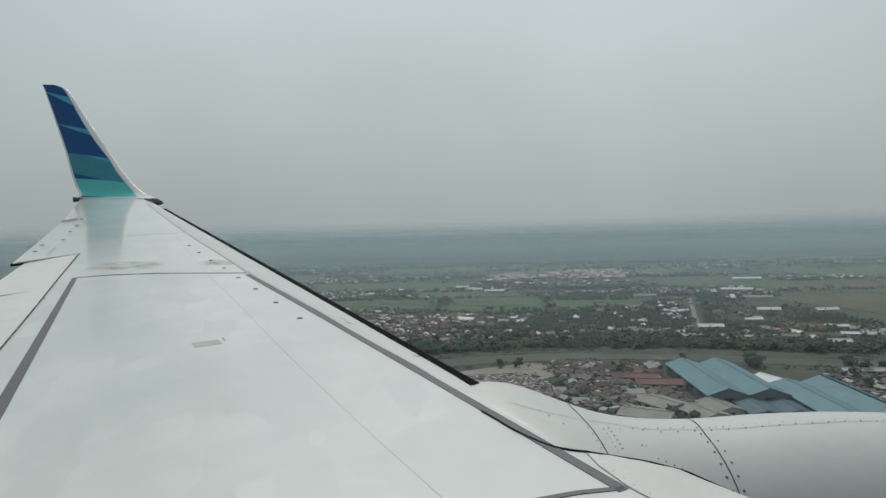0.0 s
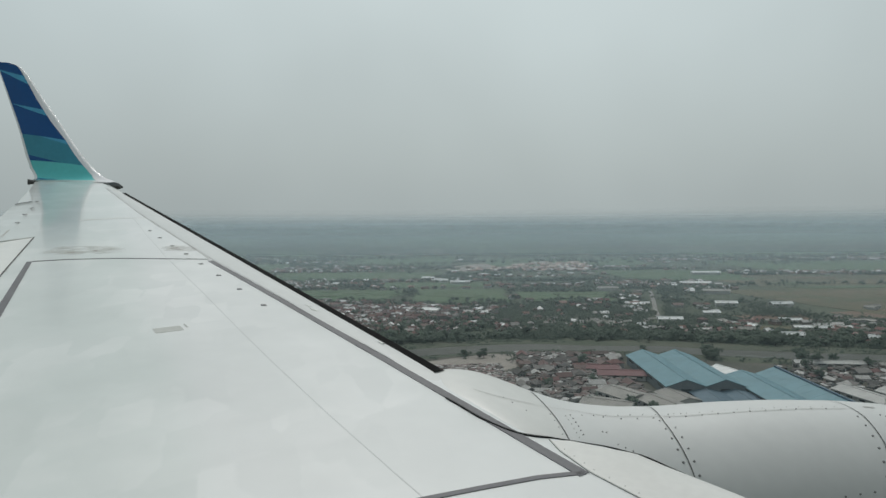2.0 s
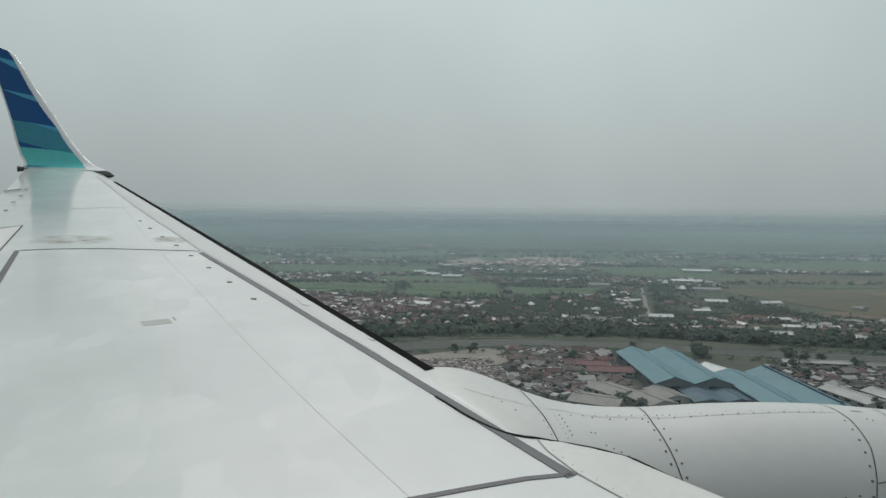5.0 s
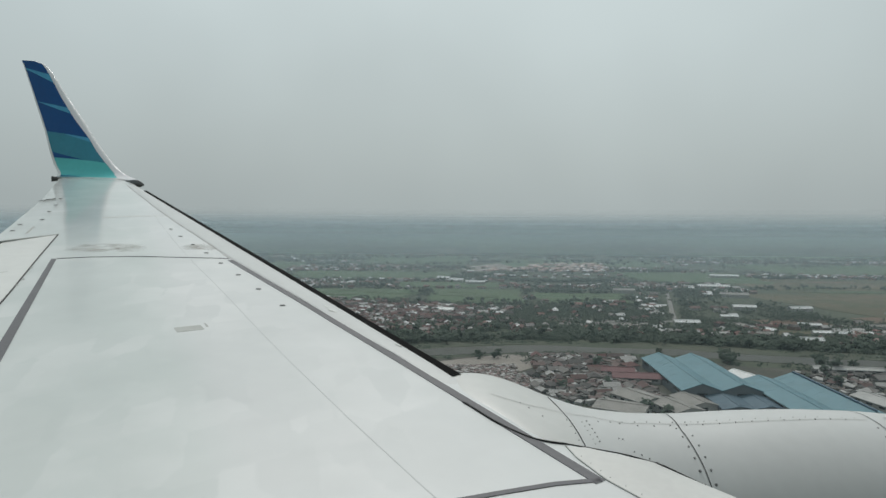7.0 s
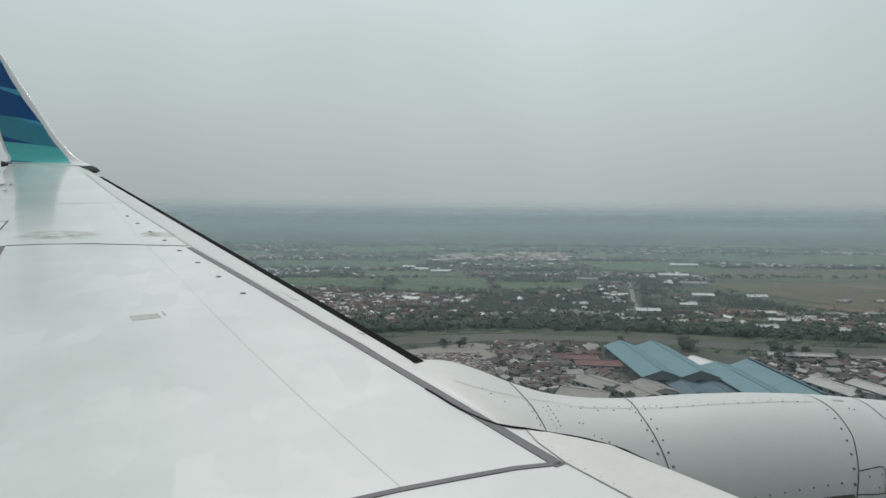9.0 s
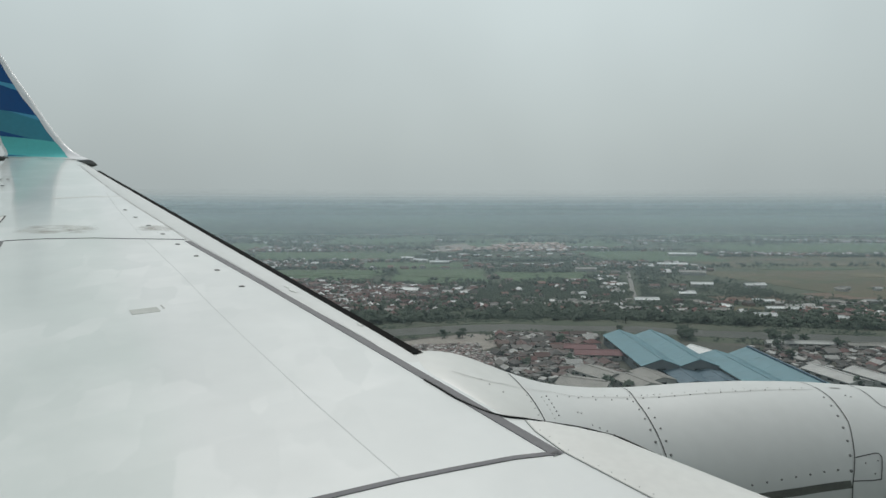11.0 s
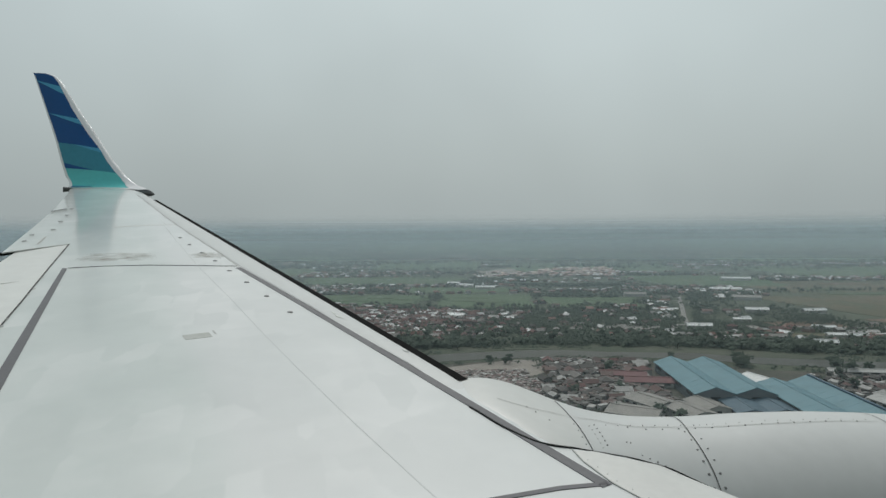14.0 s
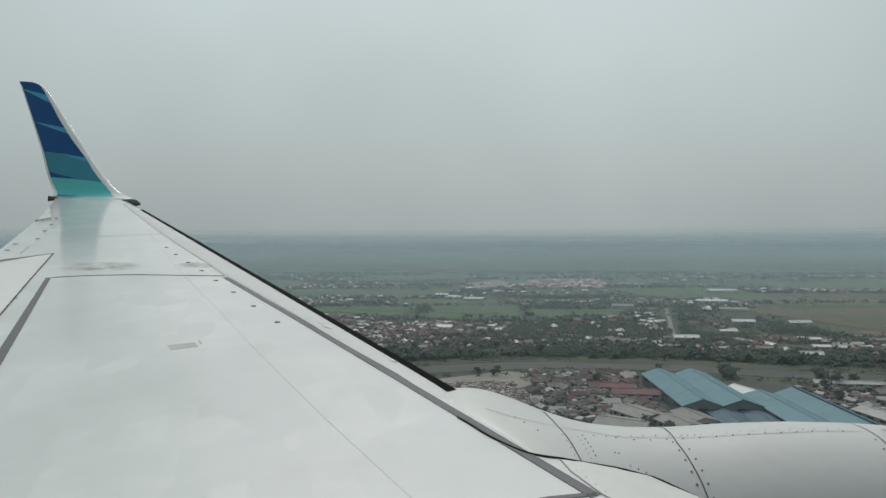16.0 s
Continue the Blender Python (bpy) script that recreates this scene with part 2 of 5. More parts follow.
def top(x, y):
    r, deep = nose(y)
    d = max(0.0, le(y) - x)
    fall = deep * (1 - math.sqrt(max(0.0, 1 - (1 - d / r) ** 2))) if d < r else 0.0
    return skin(x, y) - fall


def wing_body():
    ys = sorted({round(y, 3) for y in list(np.linspace(-0.6, 15.95, 57)) + [2.33, 2.56, 2.8, 2.9, 2.98, 3.02, 3.06, 3.12, 3.3, 3.44, 3.94, 8.42, 8.43]})
    verts, n_up, n_lo = [], 26, 12
    for y in ys:
        a, b = le(y), te(y)
        r, deep = nose(y)
        chord = a - b
        xs = [a - r * (1 - math.cos(k / 9 * math.pi / 2)) for k in range(9)] + list(np.linspace(a - r, b + 0.012, n_up - 10)) + [b]
        verts += [(x, y, top(x, y)) for x in xs]
        thick = 0.10 * chord + 0.05
        for k in range(n_lo):
            s = (k + 0.5) / n_lo
            x = b + chord * s
            verts.append((x, y, skin(x, y) - deep - thick * math.sin(math.pi * s ** 0.6) ** 0.8 - 0.02))
    cols = n_up + n_lo
    faces = grid_faces(len(ys), cols, True)
    faces += [tuple(range(cols - 1, -1, -1)), tuple((len(ys) - 1) * cols + k for k in range(cols))]
    return verts, [f[::-1] for f in faces], M_WING, True


wing = part("wing", wing_body(), aeroplane, "glossy white swept wing with grey sealant strips")


def camber(me, steady=None):
    """The outer panel's upper skin bows along the chord, so that it mirrors the winglet as a narrow upright band."""
    ns = []
    for v in me.vertices:
        x, y, z = v.co
        f = (le(y) - x) / (le(y) + 0.66 + 0.39 * y)
        on_top = z > skin(x, y) - (0.035 if steady is None else 0.005) and 0.06 < f < 1.4
        k = min(1.0, max(0.0, (y - 2.6) / 1.6))
        tilt = -0.36 * (min(0.80, max(0.20, f)) - 0.43) * k * k * (3 - 2 * k)
        ns.append(Vector((tilt if steady is None else steady, -DIHEDRAL, 1.0)).normalized() if on_top else Vector((0, 0, 0)))
    me.normals_split_custom_set_from_vertices(ns)


camber(wing.data)


def ribbon(pts, width, lift=0.004, edge=None, surf=top, steps=10):
    """A thin raised strip that follows the surface. width: metres across, or (first, last)."""
    w0, w1 = width if isinstance(width, tuple) else (width, width)
    dense = []
    for (xa, ya), (xb, yb) in zip(pts, pts[1:]):
        dense += [(xa + (xb - xa) * k / steps, ya + (yb - ya) * k / steps) for k in range(steps)]
    dense.append(pts[-1])
    verts, n = [], len(dense)
    for i, (x, y) in enumerate(dense):
        xa, ya = dense[max(0, i - 1)]
        xb, yb = dense[min(n - 1, i + 1)]
        d = math.hypot(xb - xa, yb - ya)
        nx, ny = -(yb - ya) / d, (xb - xa) / d
        w = (w0 + (w1 - w0) * i / (n - 1)) / 2
        for s, up in ((-1, -0.004), (-0.96, lift), (0.96, lift), (1, -0.004)):
            px, py = x + nx * w * s, y + ny * w * s
            verts.append((px, py, surf(px, py) + up))
    return verts, grid_faces(n, 4)


def strip(name, pts, width, material, parent=None, label="", lift=0.004, surf=top):
    v, f = ribbon(pts, width, lift, surf=surf)
    return part(name, (v, f, material), parent or wing, label)


M_WORN = M_WING.copy()
M_WORN.name = "worn_paint"
M_WORN.node_tree.nodes["Principled BSDF"].inputs["Roughness"].default_value = 0.5


def worn_nodes(m):
    """Blotches of yellowed paint that thin out towards the rim of the patch."""
    n, l = m.node_tree.nodes, m.node_tree.links
    p = n["Principled BSDF"]
    l.remove(p.inputs["Base Color"].links[0])
    tc, sp, noi = n.new("ShaderNodeTexCoord"), n.new("ShaderNodeSeparateXYZ"), n.new("ShaderNodeTexNoise")
    l.new(tc.outputs["Generated"], sp.inputs[0])
    l.new(tc.outputs["Object"], noi.inputs["Vector"])
    noi.inputs["Scale"].default_value, noi.inputs["Detail"].default_value = 5.0, 6.0
    last = None
    for axis in "XY":
        off, hill = n.new("ShaderNodeMath"), n.new("ShaderNodeMapRange")
        off.operation = "PINGPONG"
        off.inputs[1].default_value = 0.5
        l.new(sp.outputs[axis], off.inputs[0])
        hill.interpolation_type = "SMOOTHSTEP"
        hill.inputs["From Min"].default_value, hill.inputs["From Max"].default_value = 0.02, 0.34
        l.new(off.outputs[0], hill.inputs["Value"])
        if last is None:
            last = hill.outputs["Result"]
        else:
            mul = n.new("ShaderNodeMath")
            mul.operation = "MULTIPLY"
            l.new(last, mul.inputs[0])
            l.new(hill.outputs["Result"], mul.inputs[1])
            last = mul.outputs[0]
    spots, fac, mx = n.new("ShaderNodeMapRange"), n.new("ShaderNodeMath"), n.new("ShaderNodeMixShader")
    spots.inputs["From Min"].default_value, spots.inputs["From Max"].default_value = 0.36, 0.66
    spots.inputs["To Max"].default_value = 0.62
    l.new(noi.outputs["Fac"], spots.inputs["Value"])
    fac.operation = "MULTIPLY"
    l.new(last, fac.inputs[0])
    l.new(spots.outputs["Result"], fac.inputs[1])
    p.inputs["Base Color"].default_value = (0.40, 0.375, 0.33, 1)
    clear, out = n.new("ShaderNodeBsdfTransparent"), n["Material Output"]
    l.new(fac.outputs[0], mx.inputs[0])
    l.new(clear.outputs[0], mx.inputs[1])
    l.new(p.outputs[0], mx.inputs[2])
    l.new(mx.outputs[0], out.inputs["Surface"])


worn_nodes(M_WORN)


def stain(pts, width, label):
    return strip("worn_patch", pts, width, M_WORN, label=label, lift=0.0015)


# sealant strips and seams on the upper surface
strip("sealant_strip", [(-1.35, 7.25), (-0.48, 5.655), (0.325, 4.15), (0.72, 3.40), (1.082, 2.712)], (0.055, 0.062), M_GREY, label="dark grey strip along the slat edge")
strip("sealant_strip", [(-3.01, 7.00), (-1.96, 3.69), (-1.56, 2.4)], (0.045, 0.09), M_GREY, label="dark grey strip along the flap edge")
strip("sealant_strip", [(1.09, 2.73), (0.87, 2.70), (0.60, 2.63), (0.35, 2.56), (0.02, 2.45), (-0.6, 2.25), (-1.6, 1.95)], 0.030, M_GREY, label="thin grey strip along a wing rib")
strip("seam", [(-2.99, 7.02), (-2.70, 7.16), (-2.28, 7.27), (-1.38, 7.33)], 0.014, M_DARK)
strip("seam", [(-3.57, 8.42), (-3.12, 6.86), (-2.76, 5.64), (-2.49, 4.69), (-2.0, 3.0)], 0.012, M_SEAM)
strip("seam", [(-3.57, 8.42), (-3.97, 7.77)], 0.012, M_FAINT)
strip("seam", [(-3.28, 11.02), (-2.68, 9.46), (-2.10, 8.05), (-1.77, 7.26), (-1.13, 5.83), (-0.76, 4.97), (-0.40, 4.16), (-0.04, 3.38), (0.28, 2.72), (0.36, 2.56)], 0.006, M_HAIR, lift=0.001)
strip("seam", [(-5.01, 15.0), (-3.23, 11.13), (-2.46, 9.54), (-1.78, 8.19), (-1.36, 7.31)], 0.014, M_FAINT, lift=0.0015)
strip("seam", [(-3.62, 9.92), (-3.2, 10.25), (-2.84, 10.37)], 0.07, M_FAINT, lift=0.001)
strip("seam", [(-4.06, 8.90), (-3.90, 8.35)], 0.02, M_FAINT)
stain([(-3.14, 7.58), (-2.36, 7.80)], 0.52, "worn yellowish patch in the paint")
stain([(-2.02, 8.00), (-1.60, 7.88)], 0.40, "worn yellowish patch in the paint")
strip("worn_patch", [(-1.255, 4.765), (-1.09, 4.848)], 0.115, M_STAIN, label="peeling strip of speed tape", lift=0.002)
strip("tape_edge", [(-1.095, 4.94), (-1.055, 4.86)], 0.010, M_FAINT, lift=0.003)
# the shade in front of the slat, put in as a black strip
strip("leading_edge_shade", [(le(y) - 0.030, y - 0.015) for y in (13.75, 11.0, 8.0, 5.5, 4.25, 3.98)], (0.066, 0.070), M_BLACK, label="shade along the leading edge, laid on as a black strip", lift=0.006, surf=skin)


def dot(x, y, r, material=M_BOLT, h=0.006, lx=1.0):
    v = [(x + r * lx * math.cos(a), y + r * math.sin(a)) for a in np.arange(8) * math.pi / 4]
    verts = [(px, py, top(px, py) - 0.003) for px, py in v] + [(x + (px - x) * 0.8, y + (py - y) * 0.8, top(px, py) + h) for px, py in v]
    return verts, [(k, (k + 1) % 8, 8 + (k + 1) % 8, 8 + k) for k in range(8)] + [tuple(range(8, 16))], material


for px, py in ((-2.47, 9.14), (-2.21, 8.61), (-1.93, 8.07), (-1.67, 7.59), (-1.41, 7.07), (-1.14, 6.55), (-0.87, 6.01), (-0.60, 5.48)):
    part("vortex_pin", dot(px, py, 0.014, M_BOLT, 0.008, 1.9), wing)
for px, py in ((-5.00, 11.89), (-4.72, 11.05), (-4.50, 10.32), (-4.24, 9.52), (-4.28, 9.02), (-4.14, 8.54)):
    part("hinge_bolt", dot(px, py, 0.034), wing)
for px, py in ((-3.03, 6.56), (-2.89, 6.11), (-2.84, 5.90), (-2.63, 5.16), (-2.57, 4.97)):
    part("hinge_bolt", dot(px + 0.01, py, 0.015, M_FAINT), wing)
strip("seam", [(-5.14, 11.46), (-5.08, 11.88)], 0.02, M_DARK)


sv = []
for y in np.linspace(14.7, 3.72, 60):
    a = lerp_at(float(y), (3.44, 3.89, 4.20, 4.94, 5.73, 7.31, 8.19, 9.54, 11.13, 15.0), (0.73, 0.47, 0.33, -0.08, -0.49, -1.35, -1.78, -2.46, -3.23, -5.01)) + 0.012
    b = le(float(y)) - 0.062
    for k in range(6):
        x = a + (b - a) * k / 5
        sv.append((x, float(y), top(x, float(y)) - 0.003 + 0.006 * min(1.0, (float(y) - 3.7) / 0.4) + 0.010 * min(1.0, max(0.0, (float(y) - 3.75) / 0.8)) * math.sin(math.pi * (k + 0.01) / 5.02)))
part("slat", (sv, grid_faces(60, 6), M_SLAT, True), aeroplane, "pale grey leading-edge slat")
for k, (px, py) in enumerate(((-0.26, 5.47), (-0.22, 5.36), (-0.19, 5.33), (0.28, 4.52))):
    v, f = ribbon([(px, py), (px + 0.03, py - 0.05)], 0.018, 0.016)
    part("chipped_paint", (v, f, M_FLAP), wing, "small chip in the slat paint")


# drooped flap behind the hinge line
def flap_body():
    hinge = ((-3.57, 8.42), (-2.49, 4.69), (-2.0, 3.0))
    rear = ((-3.95, 8.0, 0.015), (-3.22, 4.95, 0.03), (-2.8, 3.0, 0.05))
    verts, ss = [], [k / 12 for k in range(13)]
    for i in range(17):
        k, u = (0, i / 8) if i < 8 else (1, i / 8 - 1)
        hx, hy = (hinge[k][c] + (hinge[k + 1][c] - hinge[k][c]) * u for c in (0, 1))
        rx, ry, drop = (rear[k][c] + (rear[k + 1][c] - rear[k][c]) * u for c in (0, 1, 2))
        up = [(hx + (rx - hx) * q, hy + (ry - hy) * q, drop * q ** 1.6 + 0.002) for q in ss]
        verts += [(x, y, skin(x, y) - f) for x, y, f in up]
        verts += [(x, y, skin(x, y) - f - 0.02 - 0.10 * (1 - q)) for (x, y, f), q in zip(up[::-1], ss[::-1])]
    faces = [q for n, q in enumerate(grid_faces(17, 26, True))]
    return verts, faces + [tuple(range(25, -1, -1)), tuple(range(16 * 26, 17 * 26))], M_FLAP


flap = part("flap", flap_body(), aeroplane, "grey-beige trailing-edge flap, nearly level")
strip("seam", [(-2.76, 5.50), (-2.90, 5.37)], 0.012, M_FAINT, flap, lift=0.003, surf=lambda x, y: skin(x, y) - 0.008)
strip("seam", [(-3.15, 6.42), (-3.32, 6.25)], 0.010, M_FAINT, flap, lift=0.003, surf=lambda x, y: skin(x, y) - 0.008)
def slab(outline, up, down, material, label, name):
    """A flat plate on the wing; outline anticlockwise or not, closed."""
    k = len(outline)
    v = [(x, y, skin(x, y) + up) for x, y in outline] + [(x, y, skin(x, y) - down) for x, y in outline]
    return part(name, (v, [tuple(range(k - 1, -1, -1)), tuple(range(k, 2 * k))] + [(a, (a + 1) % k, k + (a + 1) % k, k + a) for a in range(k)], material), aeroplane, label)


aileron = slab([(-3.57, 8.42), (-3.985, 7.74), (-4.355, 8.96), (-5.06, 11.25), (-4.62, 11.5), (-3.80, 9.0)], 0.0012, 0.010, M_WING, "white aileron, slightly raised", "aileron")
camber(aileron.data, -0.14)
slab([(-3.90, 7.89), (-4.0, 7.735), (-4.03, 7.80), (-3.94, 7.94)], -0.008, 0.035, M_BLACK, "dark open end of the aileron", "aileron_end")

# winglet: the foot rises out of the wing in a curve, then leans outboard; sections of place outboard, height, leading and trailing edge
FOOT = ((14.62, 0.692), (14.93, 0.735), (15.04, 0.85), (15.10, 1.08))
SPREAD = 1.0787


def foot_at(s):
    k = ((1 - s) ** 3, 3 * s * (1 - s) ** 2, 3 * s * s * (1 - s), s ** 3)
    return [sum(a * p[i] for a, p in zip(k, FOOT)) for i in (0, 1)]


WL_Y, WL_Z = zip(*[foot_at(s / 20) for s in range(21)], (15.13, 1.20), (15.17, 1.36), (15.33, 1.89), (15.48, 2.44), (15.60, 2.89), (15.66, 3.12), (15.69, 3.265))
LEAD_Z = (0.692, 0.72, 0.743, 0.80, 0.881, 1.012, 1.148, 1.321, 1.572, 1.991, 2.464, 2.995, 3.15, 3.22, 3.265)
LEAD_X = (-4.66, -4.70, -4.748, -4.928, -5.088, -5.248, -5.371, -5.516, -5.714, -6.022, -6.393, -6.772, -6.90, -7.00, -7.16)
TRAIL_Z = (0.692, 0.958, 1.20, 1.69, 2.55, 3.25, 3.265)
TRAIL_X = (-6.25, -6.465, -6.57, -6.755, -7.13, -7.44, -7.45)


def wl_at(z):
    return lerp_at(z, LEAD_Z, LEAD_X), lerp_at(z, TRAIL_Z, TRAIL_X), lerp_at(z, WL_Z, WL_Y)


def wl_face(u, z, off=0.0):
    """A point on the inboard face: u from the trailing (0) to the leading edge (1)."""
    a, b, y = wl_at(z)
    grow = min(1.0, max(0.0, (z - 0.72) / 0.45))
    half = (0.045 * (a - b) * math.sin(math.pi * min(1, max(0, u)) ** 1.3) ** 0.7) * grow + 0.004
    flat = 1.0 - grow
    return tuple(SPREAD * q for q in (b + (a - b) * u, y - half - off * (1 - 0.6 * flat), z + off * (0.25 + 0.75 * flat)))


WL_ROWS = sorted({round(v, 4) for v in list(WL_Z) + list(np.linspace(1.1, 3.25, 26)) + [3.22, 3.24]})


def winglet_body():
    verts, n = [], 17
    for z in WL_ROWS:
        a, b, y = wl_at(z)
        for k in range(n):
            verts.append(wl_face(k / (n - 1), z))
        for k in range(n - 2, 0, -1):
            x, yy, zz = wl_face(k / (n - 1), z)
            verts.append((x, 2 * y * SPREAD - yy + 0.02, zz - 0.012))
    cols = 2 * n - 2
    rows = len(verts) // cols
    return verts, grid_faces(rows, cols, True) + [tuple((rows - 1) * cols + k for k in range(cols))], M_PALE, True


winglet = part("winglet", winglet_body(), aeroplane, "blended winglet with navy, blue and mint stripes")


def wl_stripe(name, us, lows, highs, material, label, off, m=10):
    """A painted field on the inboard face, between two lines over u."""
    verts, n = [], 20
    for i in range(n + 1):
        u = us[0] + (us[-1] - us[0]) * i / n
        lo, hi = lerp_at(u, us, lows), lerp_at(u, us, highs)
        for k in range(m + 1):
            verts.append(wl_face(u, lo + (hi - lo) * (k / m) ** 1.15, off))
    return part(name, (verts, grid_faces(n + 1, m + 1), material, True), winglet, label)


wl_stripe("foot", (0.0, 0.2, 0.4, 0.75, 1.0), (0.693,) * 5, (0.698, 0.707, 0.728, 0.741, 0.748), M_WING, "white foot that curves up out of the wing", 0.003)
wl_stripe("stripe", (0.0, 0.2, 0.4, 0.75, 0.93), (0.698, 0.707, 0.728, 0.741, 0.748), (1.133, 1.125, 1.115, 1.085, 1.06), M_MINT, "mint green band", 0.003, 18)
wl_stripe("stripe", (0.0, 0.42, 0.93), (1.133, 1.115, 1.06), (1.70, 1.66, 1.59), M_TEAL, "teal blue band", 0.003)
wl_stripe("stripe", (0.0, 0.42, 0.89), (1.70, 1.66, 1.595), (3.262, 3.262, 3.262), M_NAVY, "navy field up to the tip", 0.003, 40)
wl_stripe("stripe", (0.40, 0.93), (1.660, 1.485), (1.664, 1.592), M_BLUE, "light blue wedge", 0.006)
wl_stripe("stripe", (0.0, 0.54), (1.133, 1.107), (1.262, 1.110), M_NAVY, "navy wedge", 0.006)
wl_stripe("stripe", (0.0, 0.30), (0.700, 0.728), (0.740, 0.733), M_NAVY, "navy wedge", 0.006, 4)
wl_stripe("stripe", (0.06, 0.875), (2.345, 2.093), (2.35, 2.239), M_BLUE, "light blue wedge", 0.006)
wl_stripe("stripe", (0.02, 0.30, 0.86), (3.075, 2.99, 2.785), (3.10, 3.055, 2.98), M_BLUE, "light blue wedge", 0.006)
edge = []
for k in range(61):
    z = 0.70 + 2.46 * (k / 60) ** 1.4
    u0 = lerp_at(z, (0.70, 0.76, 0.85, 0.985, 1.15, 1.32, 1.57, 1.99, 2.46, 3.15), (0.76, 0.78, 0.86, 0.89, 0.885, 0.88, 0.895, 0.82, 0.82, 0.87))
    for i in range(9):
        x, y, h = wl_face(u0 + (1 - u0) * math.sin(i * math.pi / 16), z, 0.008)
        edge.append((x, y + 0.040 * (1 - math.cos(i * math.pi / 16)) * min(1.0, max(0.1, (z - 0.7) / 0.4)), h))
part("leading_edge", (edge, grid_faces(61, 9), M_EDGE, True), winglet, "polished leading edge that flares at the foot")
wl_stripe("trailing_edge", (0.0, 0.042), (0.70, 0.70), (3.20, 3.20), M_PALE, "pale trailing edge", 0.008, 40)


def lump(verts_of, rings, seg, material):
    verts = []
    for i in range(rings):
        for k in range(seg):
            verts.append(verts_of(i / (rings - 1), 2 * math.pi * k / seg))
    return verts, grid_faces(rings, seg, True), material, True


# dark pods at the foot of the winglet: lamp fairing in front, static wick mount behind
part("lamp_fairing", lump(lambda s, a: (-5.22 + 0.66 * s, 15.62 - 0.76 * s + 0.05 * math.sin(math.pi * s ** 1.4) * math.cos(a), skin(0, 15.62 - 0.76 * s) + 0.006 + 0.078 * math.sin(math.pi * (0.02 + 0.96 * s) ** 1.5) * math.sin(a)), 14, 10, M_POD), winglet, "dark navigation lamp fairing")
part("wick_mount", lump(lambda s, a: (-6.68 + 0.20 * s, 15.45 + 0.02 * math.cos(a), skin(0, 15.45) - 0.015 + 0.062 * (1 - 0.55 * s) * math.sin(a)), 5, 8, M_POD), winglet, "dark static discharger mount")

# ---- engine nacelle: an oval loft along x ----
# stations; height of the crown; half-width towards the cabin and away; rise of the upper half; place outboard; lean with the wing; squareness
NX = (0.40, 0.52, 0.70, 0.875, 1.06, 1.25, 1.48, 1.77, 2.06, 2.47, 2.90, 3.34, 3.67, 4.15, 4.60, 4.90, 5.05)
NTOP = (-0.960, -0.930, -0.914, -0.945, -0.998, -1.058, -1.105, -1.12, -1.12, -1.095, -1.085, -1.095, -1.12, -1.16, -1.25, -1.36, -1.55)
NWN = (0.03, 0.16, 0.40, 0.66, 0.76, 0.74, 0.70, 0.68, 0.69, 0.70, 0.70, 0.70, 0.70, 0.69, 0.66, 0.60, 0.50)
NWF = (0.04, 0.10, 0.22, 0.40, 0.55, 0.65, 0.68, 0.68, 0.69, 0.70, 0.70, 0.70, 0.70, 0.69, 0.66, 0.60, 0.50)
NUP = (0.02, 0.035, 0.06, 0.13, 0.26, 0.43, 0.56, 0.66, 0.69, 0.70, 0.70, 0.70, 0.70, 0.69, 0.66, 0.60, 0.50)
NY = (4.02, 3.95, 3.85, 3.76, 3.70, 3.73, 3.77, 3.80, 3.80, 3.80, 3.80, 3.80, 3.80, 3.80, 3.80, 3.80, 3.80)
NSH = (1.0, 1.0, 1.0, 0.95, 0.8, 0.6, 0.3, 0.0, 0.0, 0.0, 0.0, 0.0, 0.0, 0.0, 0.0, 0.0, 0.0)
NPOW = (3.0, 3.0, 3.0, 3.0, 2.8, 2.5, 2.2, 2.0, 2.0, 2.0, 2.0, 2.0, 2.0, 2.0, 2.0, 2.0, 2.0)


def soft_at(x, ys):
    """Smoothed value of a nacelle profile at x."""
    return sum(lerp_at(x + d, NX, ys) for d in (-0.08, -0.04, 0, 0.04, 0.08)) / 5


def nac(x, a, off=0.0):
    """A point on the nacelle: a in degrees from the top, towards the fuselage negative."""
    t, wn, wf, hh, yc, sh, pw = (soft_at(x, q) for q in (NTOP, NWN, NWF, NUP, NY, NSH, NPOW))
    s, c = math.sin(radians(a)), math.cos(radians(a))
    w = wn if s < 0 else wf
    ss, cc = math.copysign(abs(s) ** (2 / pw), s), math.copysign(abs(c) ** (2 / pw), c)
    dy = (w + off) * ss
    return (x, yc + dy, t - hh + (hh + off) * cc * (1 if c > 0 else 1.6) + sh * DIHEDRAL * dy)


def nac_shell(x0, x1, rings):
    return [nac(float(x), k * 360 / 64) for x in np.linspace(x0, x1, rings) for k in range(64)], grid_faces(rings, 64, True)


nacelle = part("engine_nacelle", (*nac_shell(1.215, 5.05, 66), M_NAC, True), aeroplane, "white riveted engine nacelle")
part("pylon_fairing", (*nac_shell(0.40, 1.215, 22), M_FAIR, True), aeroplane, "smooth white fairing between nacelle and wing")


